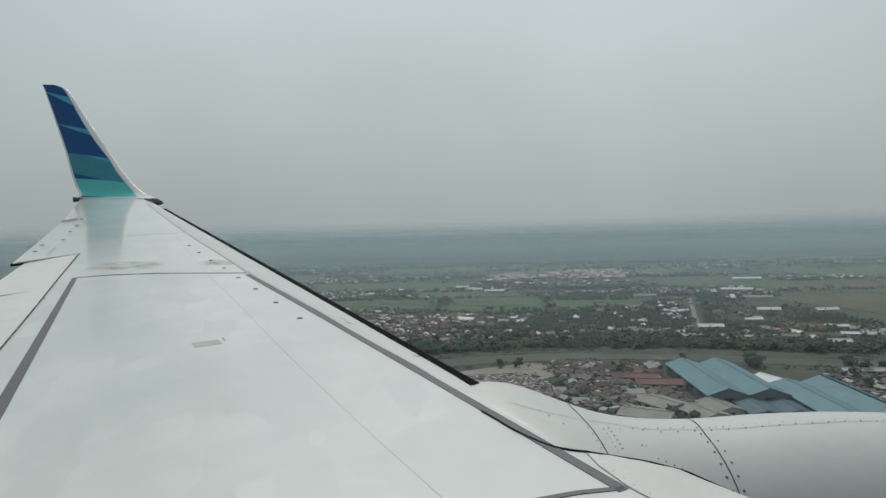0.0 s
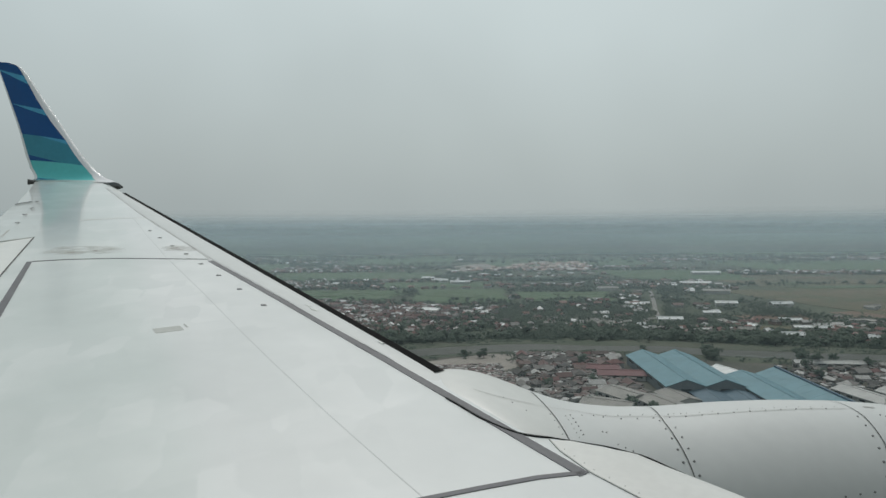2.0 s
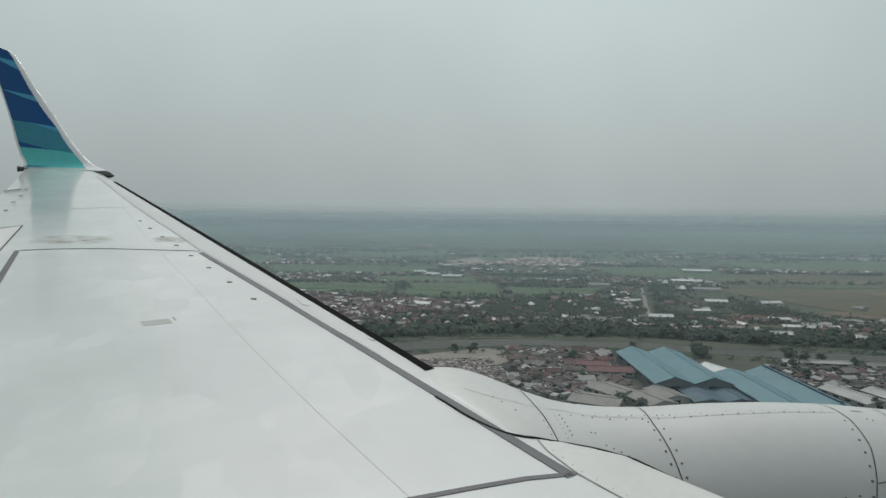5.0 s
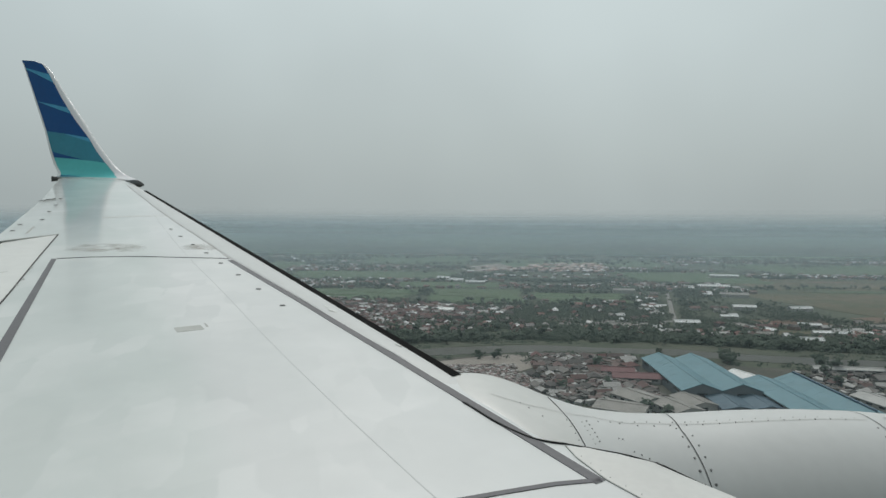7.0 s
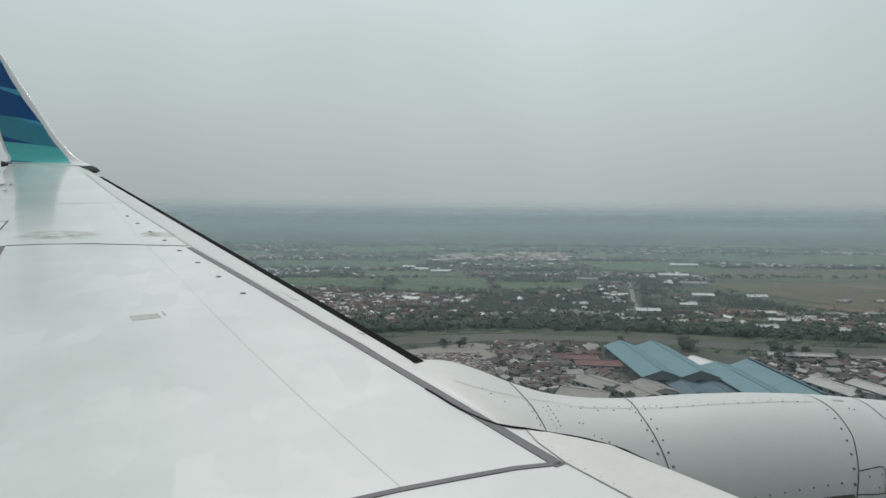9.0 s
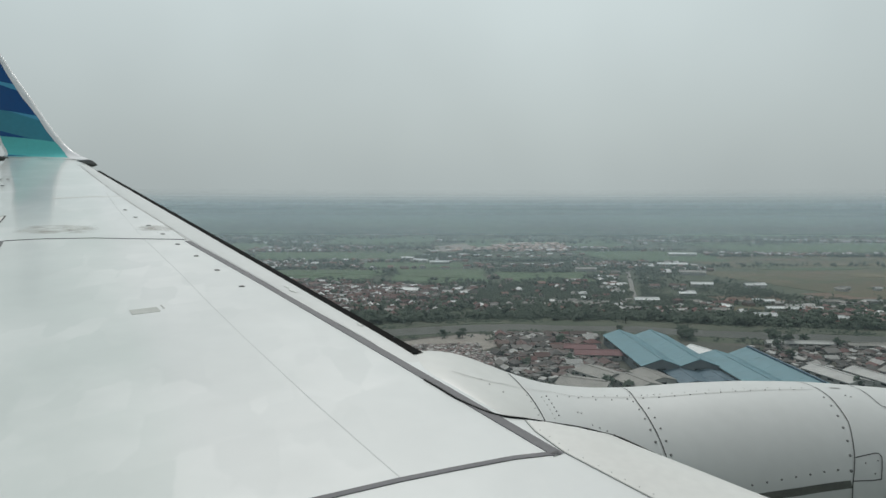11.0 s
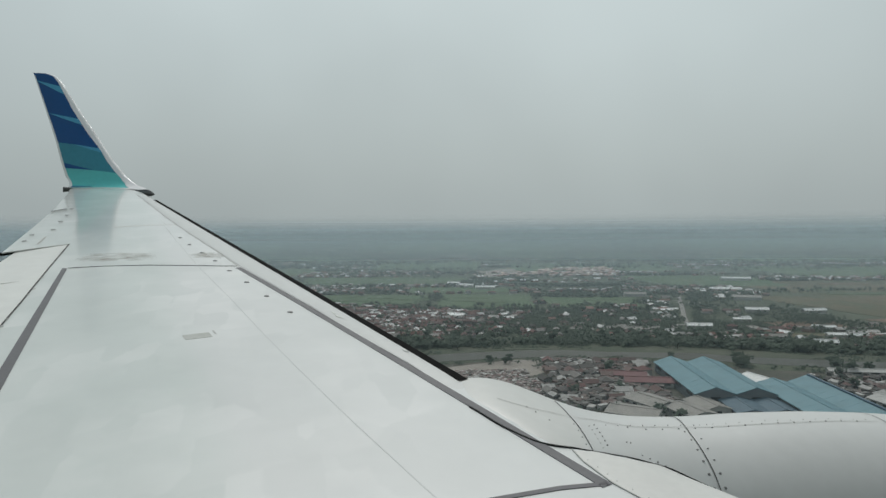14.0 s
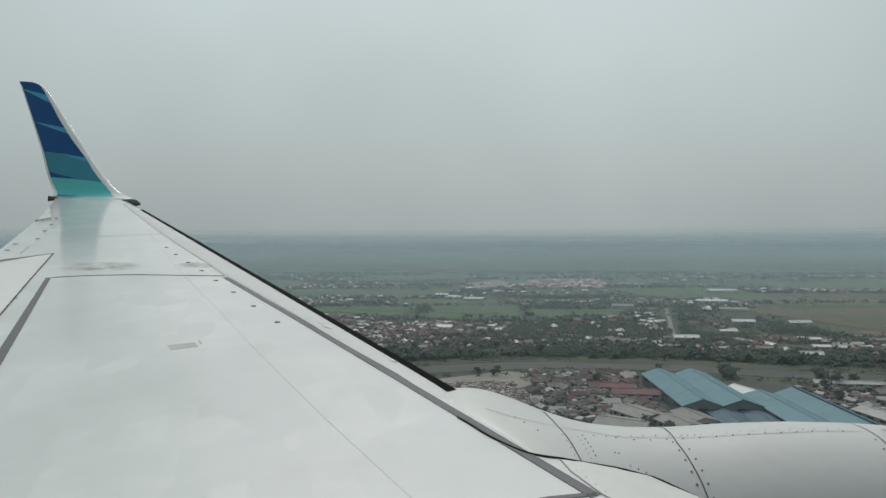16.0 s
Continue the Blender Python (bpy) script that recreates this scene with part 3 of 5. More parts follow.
def nac_line(name, pts, width, material, label="", off=0.003):
    """A thin strip on the nacelle through (x, angle) points."""
    dense = []
    for (xa, aa), (xb, ab) in zip(pts, pts[1:]):
        dense += [(xa + (xb - xa) * k / 8, aa + (ab - aa) * k / 8) for k in range(8)]
    dense.append(pts[-1])
    verts = []
    for i, (x, a) in enumerate(dense):
        p0, p1 = Vector(nac(*dense[max(0, i - 1)])), Vector(nac(*dense[min(len(dense) - 1, i + 1)]))
        nrm = (Vector(nac(x, a, 0.05)) - Vector(nac(x, a))).normalized()
        side = (p1 - p0).cross(nrm).normalized() * width / 2
        q = Vector(nac(x, a, off))
        verts += [tuple(q - side), tuple(q + side)]
    return part(name, (verts, grid_faces(len(dense), 2), material), nacelle, label)


def nac_bolt(x, a, r, material=M_BOLT):
    q, o = Vector(nac(x, a)), Vector(nac(x, a, 0.05))
    z = (o - q).normalized()
    u = z.orthogonal().normalized()
    v = z.cross(u)
    ring = [q + (u * math.cos(t) + v * math.sin(t)) * r * 0.8 for t in np.arange(8) * math.pi / 4]
    verts = [tuple(p - z * 0.002) for p in ring] + [tuple(q + (p - q) * 0.75 + z * 0.004) for p in ring]
    return part("fastener", (verts, [(k, (k + 1) % 8, 8 + (k + 1) % 8, 8 + k) for k in range(8)] + [tuple(range(8, 16))], material), nacelle)


nac_line("seam", [(1.20, 14), (1.20, 8), (1.22, -8), (1.225, -32), (1.23, -55)], 0.006, M_SEAM)
nac_line("seam", [(1.985, 30), (1.975, 8), (1.935, -15), (1.938, -28), (1.945, -40), (1.948, -50), (1.95, -75), (1.95, -110)], 0.006, M_SEAM)
nac_line("seam", [(3.29, 30), (3.27, 8), (3.26, -16), (3.22, -35), (3.13, -53), (3.06, -65), (2.98, -85)], 0.006, M_SEAM)
nac_line("seam", [(3.68, 30), (3.64, 4), (3.585, -19), (3.59, -22), (3.62, -23.5), (3.75, -24), (4.3, -25)], 0.006, M_SEAM)
nac_line("seam", [(0.78, -8), (1.08, -3), (1.40, -2), (1.63, -8), (1.92, -9), (2.49, -9.5), (3.22, -8)], 0.005, M_FAINT)
nac_line("hatch_edge", [(3.134, -53.4), (3.28, -51.4), (3.305, -51.5), (3.316, -53.3), (3.29, -58), (3.258, -63.5), (3.20, -64), (3.066, -64.1)], 0.006, M_SEAM, "edge of a small access hatch")
nac_line("cowl_gap", [(2.15, -70.5), (2.39, -69), (2.71, -67.5), (3.05, -65.5)], 0.042, M_GAP, "dark gap at the lower cowl edge")
for k in range(6):
    nac_bolt(1.914, -13.4 - 6.9 * k, 0.0065 + 0.0013 * k)
    nac_bolt(1.346, -7.3 - 3.4 * k, 0.0062)
    nac_bolt(1.305, -8.8 - 3.6 * k, 0.0042, M_FAINT)
    nac_bolt(1.55 + 0.040 * k, -30.6 - 2.0 * k - 0.05 * k * k, 0.0055 + 0.0006 * k)
for k in range(5):
    nac_bolt(1.981, -19.4 - 7.0 * k, 0.0065 + 0.0012 * k)
    nac_bolt(1.20, -9 - 5.6 * k, 0.0040)
for k in range(7):
    nac_bolt(3.216 - 0.014 * k - 0.0016 * k * k, -16.3 - 7.2 * k, 0.0080 + 0.0010 * k)
for k in range(8):
    nac_bolt(2.324 + 0.095 * k, -64.0 + 0.72 * k, 0.0085)
for k in range(15):
    nac_bolt(1.57 + 0.1075 * k, (-8.1, -10.7, -11.1, -10.5)[k] if k < 4 else -10.0 + 0.2 * (k - 4), 0.0066)
for k in range(9):
    nac_bolt(1.43 + 0.083 * k, -6.6, 0.0045)
for k in range(14):
    nac_bolt(2.05 + 0.085 * k, -6.4 + 0.05 * k, 0.0035, M_FAINT)
for x, a in ((0.94, -5), (0.98, -7), (1.04, -11), (1.492, -21.4), (1.516, -21.9), (3.19, -56), (3.23, -61), (3.28, -55), (3.40, -14), (3.43, -15), (3.62, -34), (3.58, -46)):
    nac_bolt(x, a, 0.006)
nac_line("data_plate", [(3.38, -4.5), (3.46, -4.5)], 0.022, M_FAINT, "small pale plate")

# cream fairing over the inboard leading edge
cv = []
for y in np.linspace(3.03, -0.5, 30):
    a = lerp_at(float(y), (-0.6, 1.5, 2.36, 2.59, 2.73, 2.93, 3.05), (3.6, 1.92, 1.34, 1.20, 1.115, 1.045, 1.03))
    b = le(float(y)) - 0.002
    for k in range(12):
        s = 1 - (1 - k / 11) ** 2
        x = a + (b - a) * s
        cv.append((x, float(y), top(x, float(y)) + 0.004))
part("leading_edge_fairing", (cv, grid_faces(30, 12), M_CREAM, True), wing, "cream-white rounded leading-edge fairing")
strip("seam", [(1.03, 3.05), (1.045, 2.93), (1.115, 2.73), (1.20, 2.59), (1.34, 2.36), (1.92, 1.5)], 0.005, M_FAINT, lift=0.0055)


def nac_z(x, y):
    t, wn, wf, hh, yc, sh, pw = (soft_at(x, q) for q in (NTOP, NWN, NWF, NUP, NY, NSH, NPOW))
    k = abs(y - yc) / (wn if y < yc else wf)
    return t - hh + hh * (1 - k ** pw) ** (1 / pw) + sh * DIHEDRAL * (y - yc) if k < 1 else -9.0


def eased(pts, n=6):
    """The same line with its corners rounded."""
    out = []
    for i in range(len(pts) - 1):
        p0, p1, p2, p3 = pts[max(0, i - 1)], pts[i], pts[i + 1], pts[min(len(pts) - 1, i + 2)]
        for k in range(n):
            u = k / n
            out.append(tuple(0.5 * (2 * b + (c - a) * u + (2 * a - 5 * b + 4 * c - d) * u * u + (3 * b - a - 3 * c + d) * u ** 3) for a, b, c, d in zip(p0, p1, p2, p3)))
    return out + [pts[-1]]


strip("fairing_seam", eased([(0.60, 3.56), (0.65, 3.47), (0.74, 3.30), (0.86, 3.145), (0.96, 3.085), (1.05, 3.065)]), (0.007, 0.010), M_DARK, parent=nacelle,
      surf=lambda x, y: max(top(x, y), nac_z(x, y)) + 0.004)
# black rubber seal where the fairing meets the nacelle
seal = []
ys = [3.09 - 0.02 * k for k in range(20)]
for k, y in enumerate(ys):
    x = le(y) - 0.22 * nose(y)[0]
    rad = 0.0075 - 0.0035 * (k / 19) ** 2
    seal += [(x + 0.6 * rad * math.cos(a), y + 0.8 * rad * math.cos(a), top(x, y) + 0.004 + rad * math.sin(a)) for a in np.arange(8) * math.pi / 4]
part("rubber_seal", (seal, grid_faces(20, 8, True), M_DARK, True), wing, "black rubber seal along the fairing")
# small rivets along both sides of the fairing seam
row = [(1.045, 2.93), (1.115, 2.73), (1.20, 2.59), (1.34, 2.36), (1.92, 1.5)]
for (xa, ya), (xb, yb) in zip(row, row[1:]):
    n = max(2, int(math.hypot(xb - xa, yb - ya) / 0.055))
    ux, uy = (yb - ya) / math.hypot(xb - xa, yb - ya), -(xb - xa) / math.hypot(xb - xa, yb - ya)
    for k in range(n):
        x, y = xa + (xb - xa) * k / n, ya + (yb - ya) * k / n
        part("rivet", dot(x - 0.028 * ux, y - 0.028 * uy, 0.0034, M_FAINT, 0.0062), wing)

# fuselage side behind the window seat, unseen; its dark grey dims the nacelle
fverts = []
for x in np.linspace(-7, 9, 17):
    fverts += [(float(x), -2.03 + 1.88 * math.cos(a), -0.25 + 1.95 * math.sin(a)) for a in np.linspace(-1.9, 1.9, 25)]
part("fuselage", (fverts, grid_faces(17, 25), M_BODY, True), aeroplane, "plain fuselage side, out of view, darkened to throw less light on the nacelle")

# ---- the plain: l to the right, d ahead, as the river and the works lie ----
TURN = radians(10.3)
rnd = random.Random(7)


def at(l, d):
    return l * math.cos(TURN) + d * math.sin(TURN), d * math.cos(TURN) - l * math.sin(TURN)


def far_lift(x, y):
    """Added lift of the flat plain past 3.2 km, so that it reaches the horizon."""
    return 98.0 * max(0.0, (min(4900.0, math.hypot(x, y)) - 3200.0) / 1700.0) ** 1.25


def spot(l, d, z=0.0, turn=0.0):
    x, y = at(l, d)
    return pose(x, y, z + far_lift(x, y), 0, 0, turn - 10.3)


RIVER_L = (-900, -400, -160, -60, 50, 150, 250, 400, 700, 1300)
RIVER_D = (500, 505, 545, 588, 618, 620, 585, 555, 560, 640)


def river_d(l):
    return sum(lerp_at(l + k, RIVER_L, RIVER_D) for k in (-40, -20, 0, 20, 40)) / 5


M_LAND = mat("scrub_ground", (0.037, 0.053, 0.032), 0.95, tint=(0.076, 0.088, 0.054), scale=0.009, fine=0.12)
M_SOIL = mat("village_soil", (0.095, 0.085, 0.068), 0.95, tint=(0.045, 0.052, 0.036), scale=0.03, fine=0.35)
M_PADDY = mat("green_paddy", (0.052, 0.104, 0.042), 0.9, tint=(0.074, 0.108, 0.052), scale=0.008, fine=0.05)
M_DRY = mat("dry_paddy", (0.122, 0.094, 0.058), 0.95, tint=(0.062, 0.080, 0.041), scale=0.009, fine=0.05)
M_WATER = mat("muddy_water", (0.066, 0.068, 0.055), 0.5, spec=0.15, vary=0.12, scale=0.02, fine=0.3)
M_SAND = mat("river_sand", (0.31, 0.285, 0.25), 0.95, tint=(0.21, 0.185, 0.16), scale=0.04, fine=0.5)
M_ROAD = mat("pale_road", (0.24, 0.23, 0.21), 0.9, vary=0.2, scale=0.05, fine=0.8)

# one ground sheet to the horizon
RINGS = (150, 400, 800, 1500, 2600, 3200, 3400, 3600, 3800, 4000, 4200, 4400, 4600, 4750, 4900)
gv, gf = [(0, 0, 0)], []
for r in RINGS:
    gv += [(r * math.cos(a), r * math.sin(a), far_lift(r, 0)) for a in np.arange(144) * math.pi / 72]
for k in range(144):
    gf.append((0, 1 + k, 1 + (k + 1) % 144))
    for i in range(len(RINGS) - 1):
        a, b = 1 + i * 144, 1 + (i + 1) * 144
        gf.append((a + k, b + k, b + (k + 1) % 144, a + (k + 1) % 144))
tagged(new("ground", mesh_of("ground", gv, gf, M_LAND)), "green-grey plain of scrub and gardens, lifted far off to meet the horizon", "ground", kind="structure")


def sheet(name, outline, z, material, label, category, wave=0.0):
    """A flat piece of land with a raised rim."""
    dense = []
    for (a, b), (c, d) in zip(outline, outline[1:] + outline[:1]):
        n = max(1, int(math.hypot(c - a, d - b) / 25))
        dense += [(a + (c - a) * k / n + rnd.uniform(-wave, wave), b + (d - b) * k / n + rnd.uniform(-wave, wave)) for k in range(n)]
    n = len(dense)
    v = [(*at(l, d), z + far_lift(*at(l, d))) for l, d in dense] + [(*at(l, d), -0.2) for l, d in dense]
    f = [tuple(range(n))] + [(k, n + k, n + (k + 1) % n, (k + 1) % n) for k in range(n)]
    me = mesh_of(name, v, f, material)
    bm = bmesh.new()
    bm.from_mesh(me)
    bmesh.ops.triangulate(bm, faces=[q for q in bm.faces if len(q.verts) > 4])
    bmesh.ops.recalc_face_normals(bm, faces=bm.faces)
    bm.to_mesh(me)
    bm.free()
    return tagged(new(name, me), label, category, kind="structure")


ls = list(range(-880, 1290, 40))
sheet("water", [(l, river_d(l) - 20) for l in ls] + [(l, river_d(l) + 16) for l in reversed(ls)], 0.15, M_WATER, "muddy brown river between wooded banks", "river")
M_BANK = mat("bank_grass", (0.046, 0.064, 0.038), 0.95, tint=(0.085, 0.088, 0.062), scale=0.022, fine=0.2)
ls = list(range(-520, 900, 40))
sheet("ground_bank", [(l, river_d(l) + 13) for l in ls] + [(l, river_d(l) + 50) for l in reversed(ls)], 0.18, M_BANK, "grassy river bank with muddy patches", "ground", 9)
sheet("ground_village", [(-420, 395), (-420, 485), (-190, 500), (-70, 548), (30, 585), (140, 585), (232, 548), (390, 515), (520, 515), (520, 380), (240, 330), (0, 340)], 0.10, M_SOIL, "bare trodden soil of the riverside settlement", "ground", 3)
sheet("ground_sand", [(-75, 470), (-90, 515), (-60, 540), (25, 582), (62, 578), (52, 540), (25, 500), (-10, 462)], 0.22, M_SAND, "pale sand and rubble on the river bank", "ground", 4)
sheet("ground_sand_east", [(255, 470), (262, 520), (330, 510), (420, 505), (470, 485), (400, 460), (320, 455)], 0.22, M_SAND, "pale sand and rubble on the river bank", "ground", 4)

M_BARE = mat("bare_field_soil", (0.165, 0.105, 0.078), 0.95, tint=(0.105, 0.085, 0.055), scale=0.03, fine=0.2)
FIELDS = ((-345, 985, -85, 1150, 0), (-80, 955, 85, 1165, 0), (90, 975, 250, 1110, 0), (-560, 1010, -365, 1240, 0), (-150, 1190, 60, 1300, 0), (430, 815, 1600, 1130, 1), (470, 1130, 1700, 1440, 1), (330, 1320, 620, 1600, 0),
          (-420, 1330, -40, 1560, 0), (-900, 1450, -460, 1900, 0), (60, 1760, 560, 2150, 0), (700, 1560, 1400, 1950, 0), (-350, 1800, 0, 2300, 0), (800, 2200, 1900, 2700, 0),
          (-1300, 2300, -500, 2900, 0), (0, 2500, 700, 3100, 0), (-700, 3100, 500, 3800, 0), (900, 3000, 2300, 3900, 0), (-2300, 2900, -1000, 3700, 0), (310, 690, 400, 740, 1), (690, 700, 900, 780, 1), (335, 775, 430, 825, 2), (470, 795, 570, 855, 2))
for i, (l0, d0, l1, d1, dry) in enumerate(FIELDS):
    s = (l1 - l0) * 0.08
    k1, k2 = rnd.uniform(0.1, 0.9), rnd.uniform(0.1, 0.9)
    sheet("field_%d" % (i + 1), [(l0 + s, d0), (l0 + (l1 - l0) * k1, d0 + s * 0.3), (l1 - s, d0 + s * 0.4), (l1, d1 - s * 0.3), (l1 - (l1 - l0) * k2, d1 + s * 0.25), (l0, d1)], 0.2 + 0.06 * (i % 3), (M_PADDY, M_DRY, M_BARE)[dry],
          "bare reddish-brown field" if dry == 2 else "dry brown rice field with stubble" if dry else "green rice field", "field", wave=8)

# plots of bare soil, stubble and fresh green within the large fields
M_STUBBLE = mat("pale_stubble", (0.165, 0.140, 0.080), 0.95, tint=(0.095, 0.090, 0.050), scale=0.03, fine=0.2)
M_FRESH = mat("fresh_paddy", (0.052, 0.095, 0.034), 0.9, tint=(0.060, 0.082, 0.040), scale=0.02, fine=0.1)
for i in range(46):
    l0, d0, l1, d1, dry = FIELDS[(5, 6, 0, 5, 6, 1, 5, 2)[i % 8]]
    hl, hd = rnd.uniform(30, 110) * (1 if dry else 0.4), rnd.uniform(6, 24) * (1 if dry else 0.6)
    cl, cd = rnd.uniform(l0 + hl + 90 * dry, min(l1, 1200) - hl), rnd.uniform(d0 + hd + 12 * dry, d1 - hd - 14)
    rim = [(cl + hl * (math.cos(a) + 0.25 * math.sin(a)) * rnd.uniform(0.75, 1.1), cd + hd * math.sin(a) * rnd.uniform(0.7, 1.1)) for a in np.arange(9) * math.pi / 4.5]
    m, lab = ((M_BARE, "plot of bare brown soil"), (M_STUBBLE, "plot of pale rice stubble"), (M_FRESH, "plot of fresh green rice"))[(i * 2 + i // 5) % 3 if dry else 2]
    sheet("field_%d" % (i + 40), rim, 0.42 + 0.05 * (i % 5), m, lab, "field", wave=2)


def on_road(l, d, r):
    return 750 < d < 1150 and abs(l - 243 - (d - 800) * 0.256) < 9 + r


def in_field(l, d):
    return any(l0 + 5 < l < l1 - 5 and d0 < d < d1 for l0, d0, l1, d1, _ in FIELDS)


def road(pts, w, name="road"):
    out = []
    for s in (1, -1):
        row = []
        for i, (l, d) in enumerate(pts):
            a, b = pts[max(0, i - 1)], pts[min(len(pts) - 1, i + 1)]
            h = math.hypot(b[0] - a[0], b[1] - a[1])
            row.append((l - s * (b[1] - a[1]) / h * w / 2, d + s * (b[0] - a[0]) / h * w / 2))
        out.append(row)
    sheet(name, out[0] + out[1][::-1], 0.32, M_ROAD, "narrow pale village road", "road")


road([(243, 800), (262, 880), (284, 960), (330, 1140)], 6)
road([(262, 452), (300, 470), (360, 480), (470, 470)], 6, "road_bank")
road([(-600, 800), (-300, 790), (0, 800), (240, 800), (600, 760), (1000, 790)], 7, "road_village")

# ---- the blue works by the river ----
M_BLUEROOF = mat("blue_sheet_roof", (0.10, 0.232, 0.275), 0.6, vary=0.22, scale=0.09, fine=0.7)
M_SHEDWALL = mat("shed_wall", (0.13, 0.15, 0.16), 0.8, vary=0.3, scale=0.2, fine=1.5)
M_GREYROOF = mat("weathered_sheet_roof", (0.27, 0.26, 0.235), 0.7, vary=0.35, scale=0.12, fine=0.9)
M_WHITEROOF = mat("white_sheet_roof", (0.70, 0.71, 0.70), 0.55, vary=0.15, scale=0.12, fine=0.9)
M_PALEROOF = mat("pale_sheet_roof", (0.44, 0.44, 0.42), 0.65, vary=0.35, scale=0.12, fine=0.9)
M_RIDGE = mat("ridge_cap", (0.045, 0.10, 0.15), 0.6, vary=0.2, scale=0.5)
M_SHEDSIDE = mat("pale_shed_wall", (0.45, 0.45, 0.42), 0.85, vary=0.25, scale=0.3, fine=2.0)
M_WIN = mat("dark_window", (0.02, 0.022, 0.025), 0.2, vary=0.2, scale=2.0)


def box(x0, y0, z0, x1, y1, z1):
    v = [(x, y, z) for z in (z0, z1) for x, y in ((x0, y0), (x1, y0), (x1, y1), (x0, y1))]
    return v, [(3, 2, 1, 0), (4, 5, 6, 7), (0, 1, 5, 4), (1, 2, 6, 5), (2, 3, 7, 6), (3, 0, 4, 7)]


def gable_roof(w, n, eave, ridge, over=0.8, thick=0.35):
    """Two sloping slabs, ridge along y, n long, w wide, centred on x."""
    h = w / 2 + over
    e = eave - over * (ridge - eave) / (w / 2)
    prof = [(-h, e), (0, ridge), (h, e), (h, e + thick), (0, ridge + thick), (-h, e + thick)]
    v = [(x, y, z) for y in (-n / 2 - over, n / 2 + over) for x, z in prof]
    return v, [(0, 1, 4, 5), (1, 2, 3, 4), (11, 10, 7, 6), (10, 9, 8, 7)] + [(k, k + 6, (k + 1) % 6 + 6, (k + 1) % 6) for k in range(6)]


def gable_walls(w, n, eave, ridge):
    v = [(x, y, z) for y in (-n / 2, n / 2) for x, z in ((-w / 2, 0), (w / 2, 0), (w / 2, eave), (0, ridge), (-w / 2, eave))]
    return v, [(4, 3, 2, 1, 0), (5, 6, 7, 8, 9), (0, 1, 6, 5), (1, 2, 7, 6), (4, 0, 5, 9), (2, 3, 8, 7), (3, 4, 9, 8)]


def hall(l, d, w, n, eave, ridge, roof_m, wall_m, label, turn=0.0, name="factory_hall", ribs=0, vent=False, group="", doors=True):
    t = thing(name, label, "factory" if name == "factory_hall" else "warehouse", group, m=spot(l, d, 0.0, turn))
    part("wall", (*gable_walls(w, n, eave, ridge - 0.1), wall_m), t)
    roof = part("roof", (*gable_roof(w, n, eave, ridge), roof_m), t)
    slope = (ridge - eave) / (w / 2)
    for k in range(ribs):
        y = -n / 2 + n * (k + 0.5) / ribs
        for s in (-1, 1):
            v = [(s * x, y + o, ridge - slope * x + z) for x in (0.1, w / 2 + 0.7) for o in (-0.12, 0.12) for z in (0.34, 0.40)]
            part("roof_seam", (v, [(1, 3, 7, 5), (0, 1, 5, 4), (2, 6, 7, 3), (4, 5, 7, 6)], roof_m), roof)
    part("ridge_cap", (*box(-0.7, -n / 2, ridge + 0.2, 0.7, n / 2, ridge + (1.3 if vent else 0.5)), M_RIDGE if vent else roof_m), roof)
    if doors:
        part("door", (*box(-w * 0.13, -n / 2 - 0.15, 0, w * 0.13, -n / 2 + 0.1, eave * 0.75), M_WIN), t, "dark open gateway")
        for k in range(4):
            y = -n / 2 + n * (k + 0.5) / 4
            for s in (-1, 1):
                part("window", (*box(s * w / 2 - 0.12, y - n * 0.06, eave * 0.55, s * w / 2 + 0.12, y + n * 0.06, eave * 0.8), M_WIN), t)
    return t


BLUE = "long factory hall with blue sheet roof"
for l in (151, 177):
    hall(l, 489, 26, 104, 7.5, 12.0, M_BLUEROOF, M_SHEDWALL, BLUE, ribs=10, group="blue factory halls")
hall(203, 428, 24, 92, 6.5, 10.0, M_BLUEROOF, M_SHEDWALL, BLUE, ribs=9, group="blue factory halls")
hall(228, 428, 25, 98, 7.0, 11.5, M_BLUEROOF, M_SHEDWALL, BLUE + " and a dark ridge vent", ribs=9, vent=True, group="blue factory halls")
hall(200, 492, 18, 22, 5, 8, M_WHITEROOF, M_SHEDSIDE, "small store with a white roof beside the blue halls", name="warehouse", turn=20)
M_REDROOF = mat("red_sheet_roof", (0.175, 0.075, 0.075), 0.75, vary=0.3, scale=0.15, fine=1.2)
M_DULLBLUE = mat("dull_blue_sheet_roof", (0.055, 0.115, 0.155), 0.65, vary=0.3, scale=0.12, fine=0.9)
hall(163, 421, 20, 32, 4.2, 6.0, M_DULLBLUE, M_SHEDWALL, "low annex with a dull dark blue sheet roof", turn=0, name="warehouse", ribs=4)
hall(183, 423, 18, 30, 4.0, 5.6, M_DULLBLUE, M_SHEDWALL, "low annex with a dull dark blue sheet roof", turn=0, name="warehouse", ribs=4)
hall(141, 424, 18, 26, 4.4, 6.6, M_GREYROOF, M_SHEDSIDE, "weathered grey shed in front of the blue halls", turn=12, name="warehouse", ribs=4)
hall(296, 530, 8, 52, 3.6, 5.0, M_PALEROOF, M_SHEDSIDE, "long low shed with pale yellowish walls along the river", turn=84, name="warehouse")
hall(352, 522, 8, 40, 3.6, 5.0, M_GREYROOF, M_SHEDSIDE, "long low shed with pale yellowish walls along the river", turn=86, name="warehouse")
hall(121, 492, 16, 34, 4.0, 6.2, M_REDROOF, M_SHEDSIDE, "long red-roofed shed beside the blue halls", turn=84, name="warehouse")
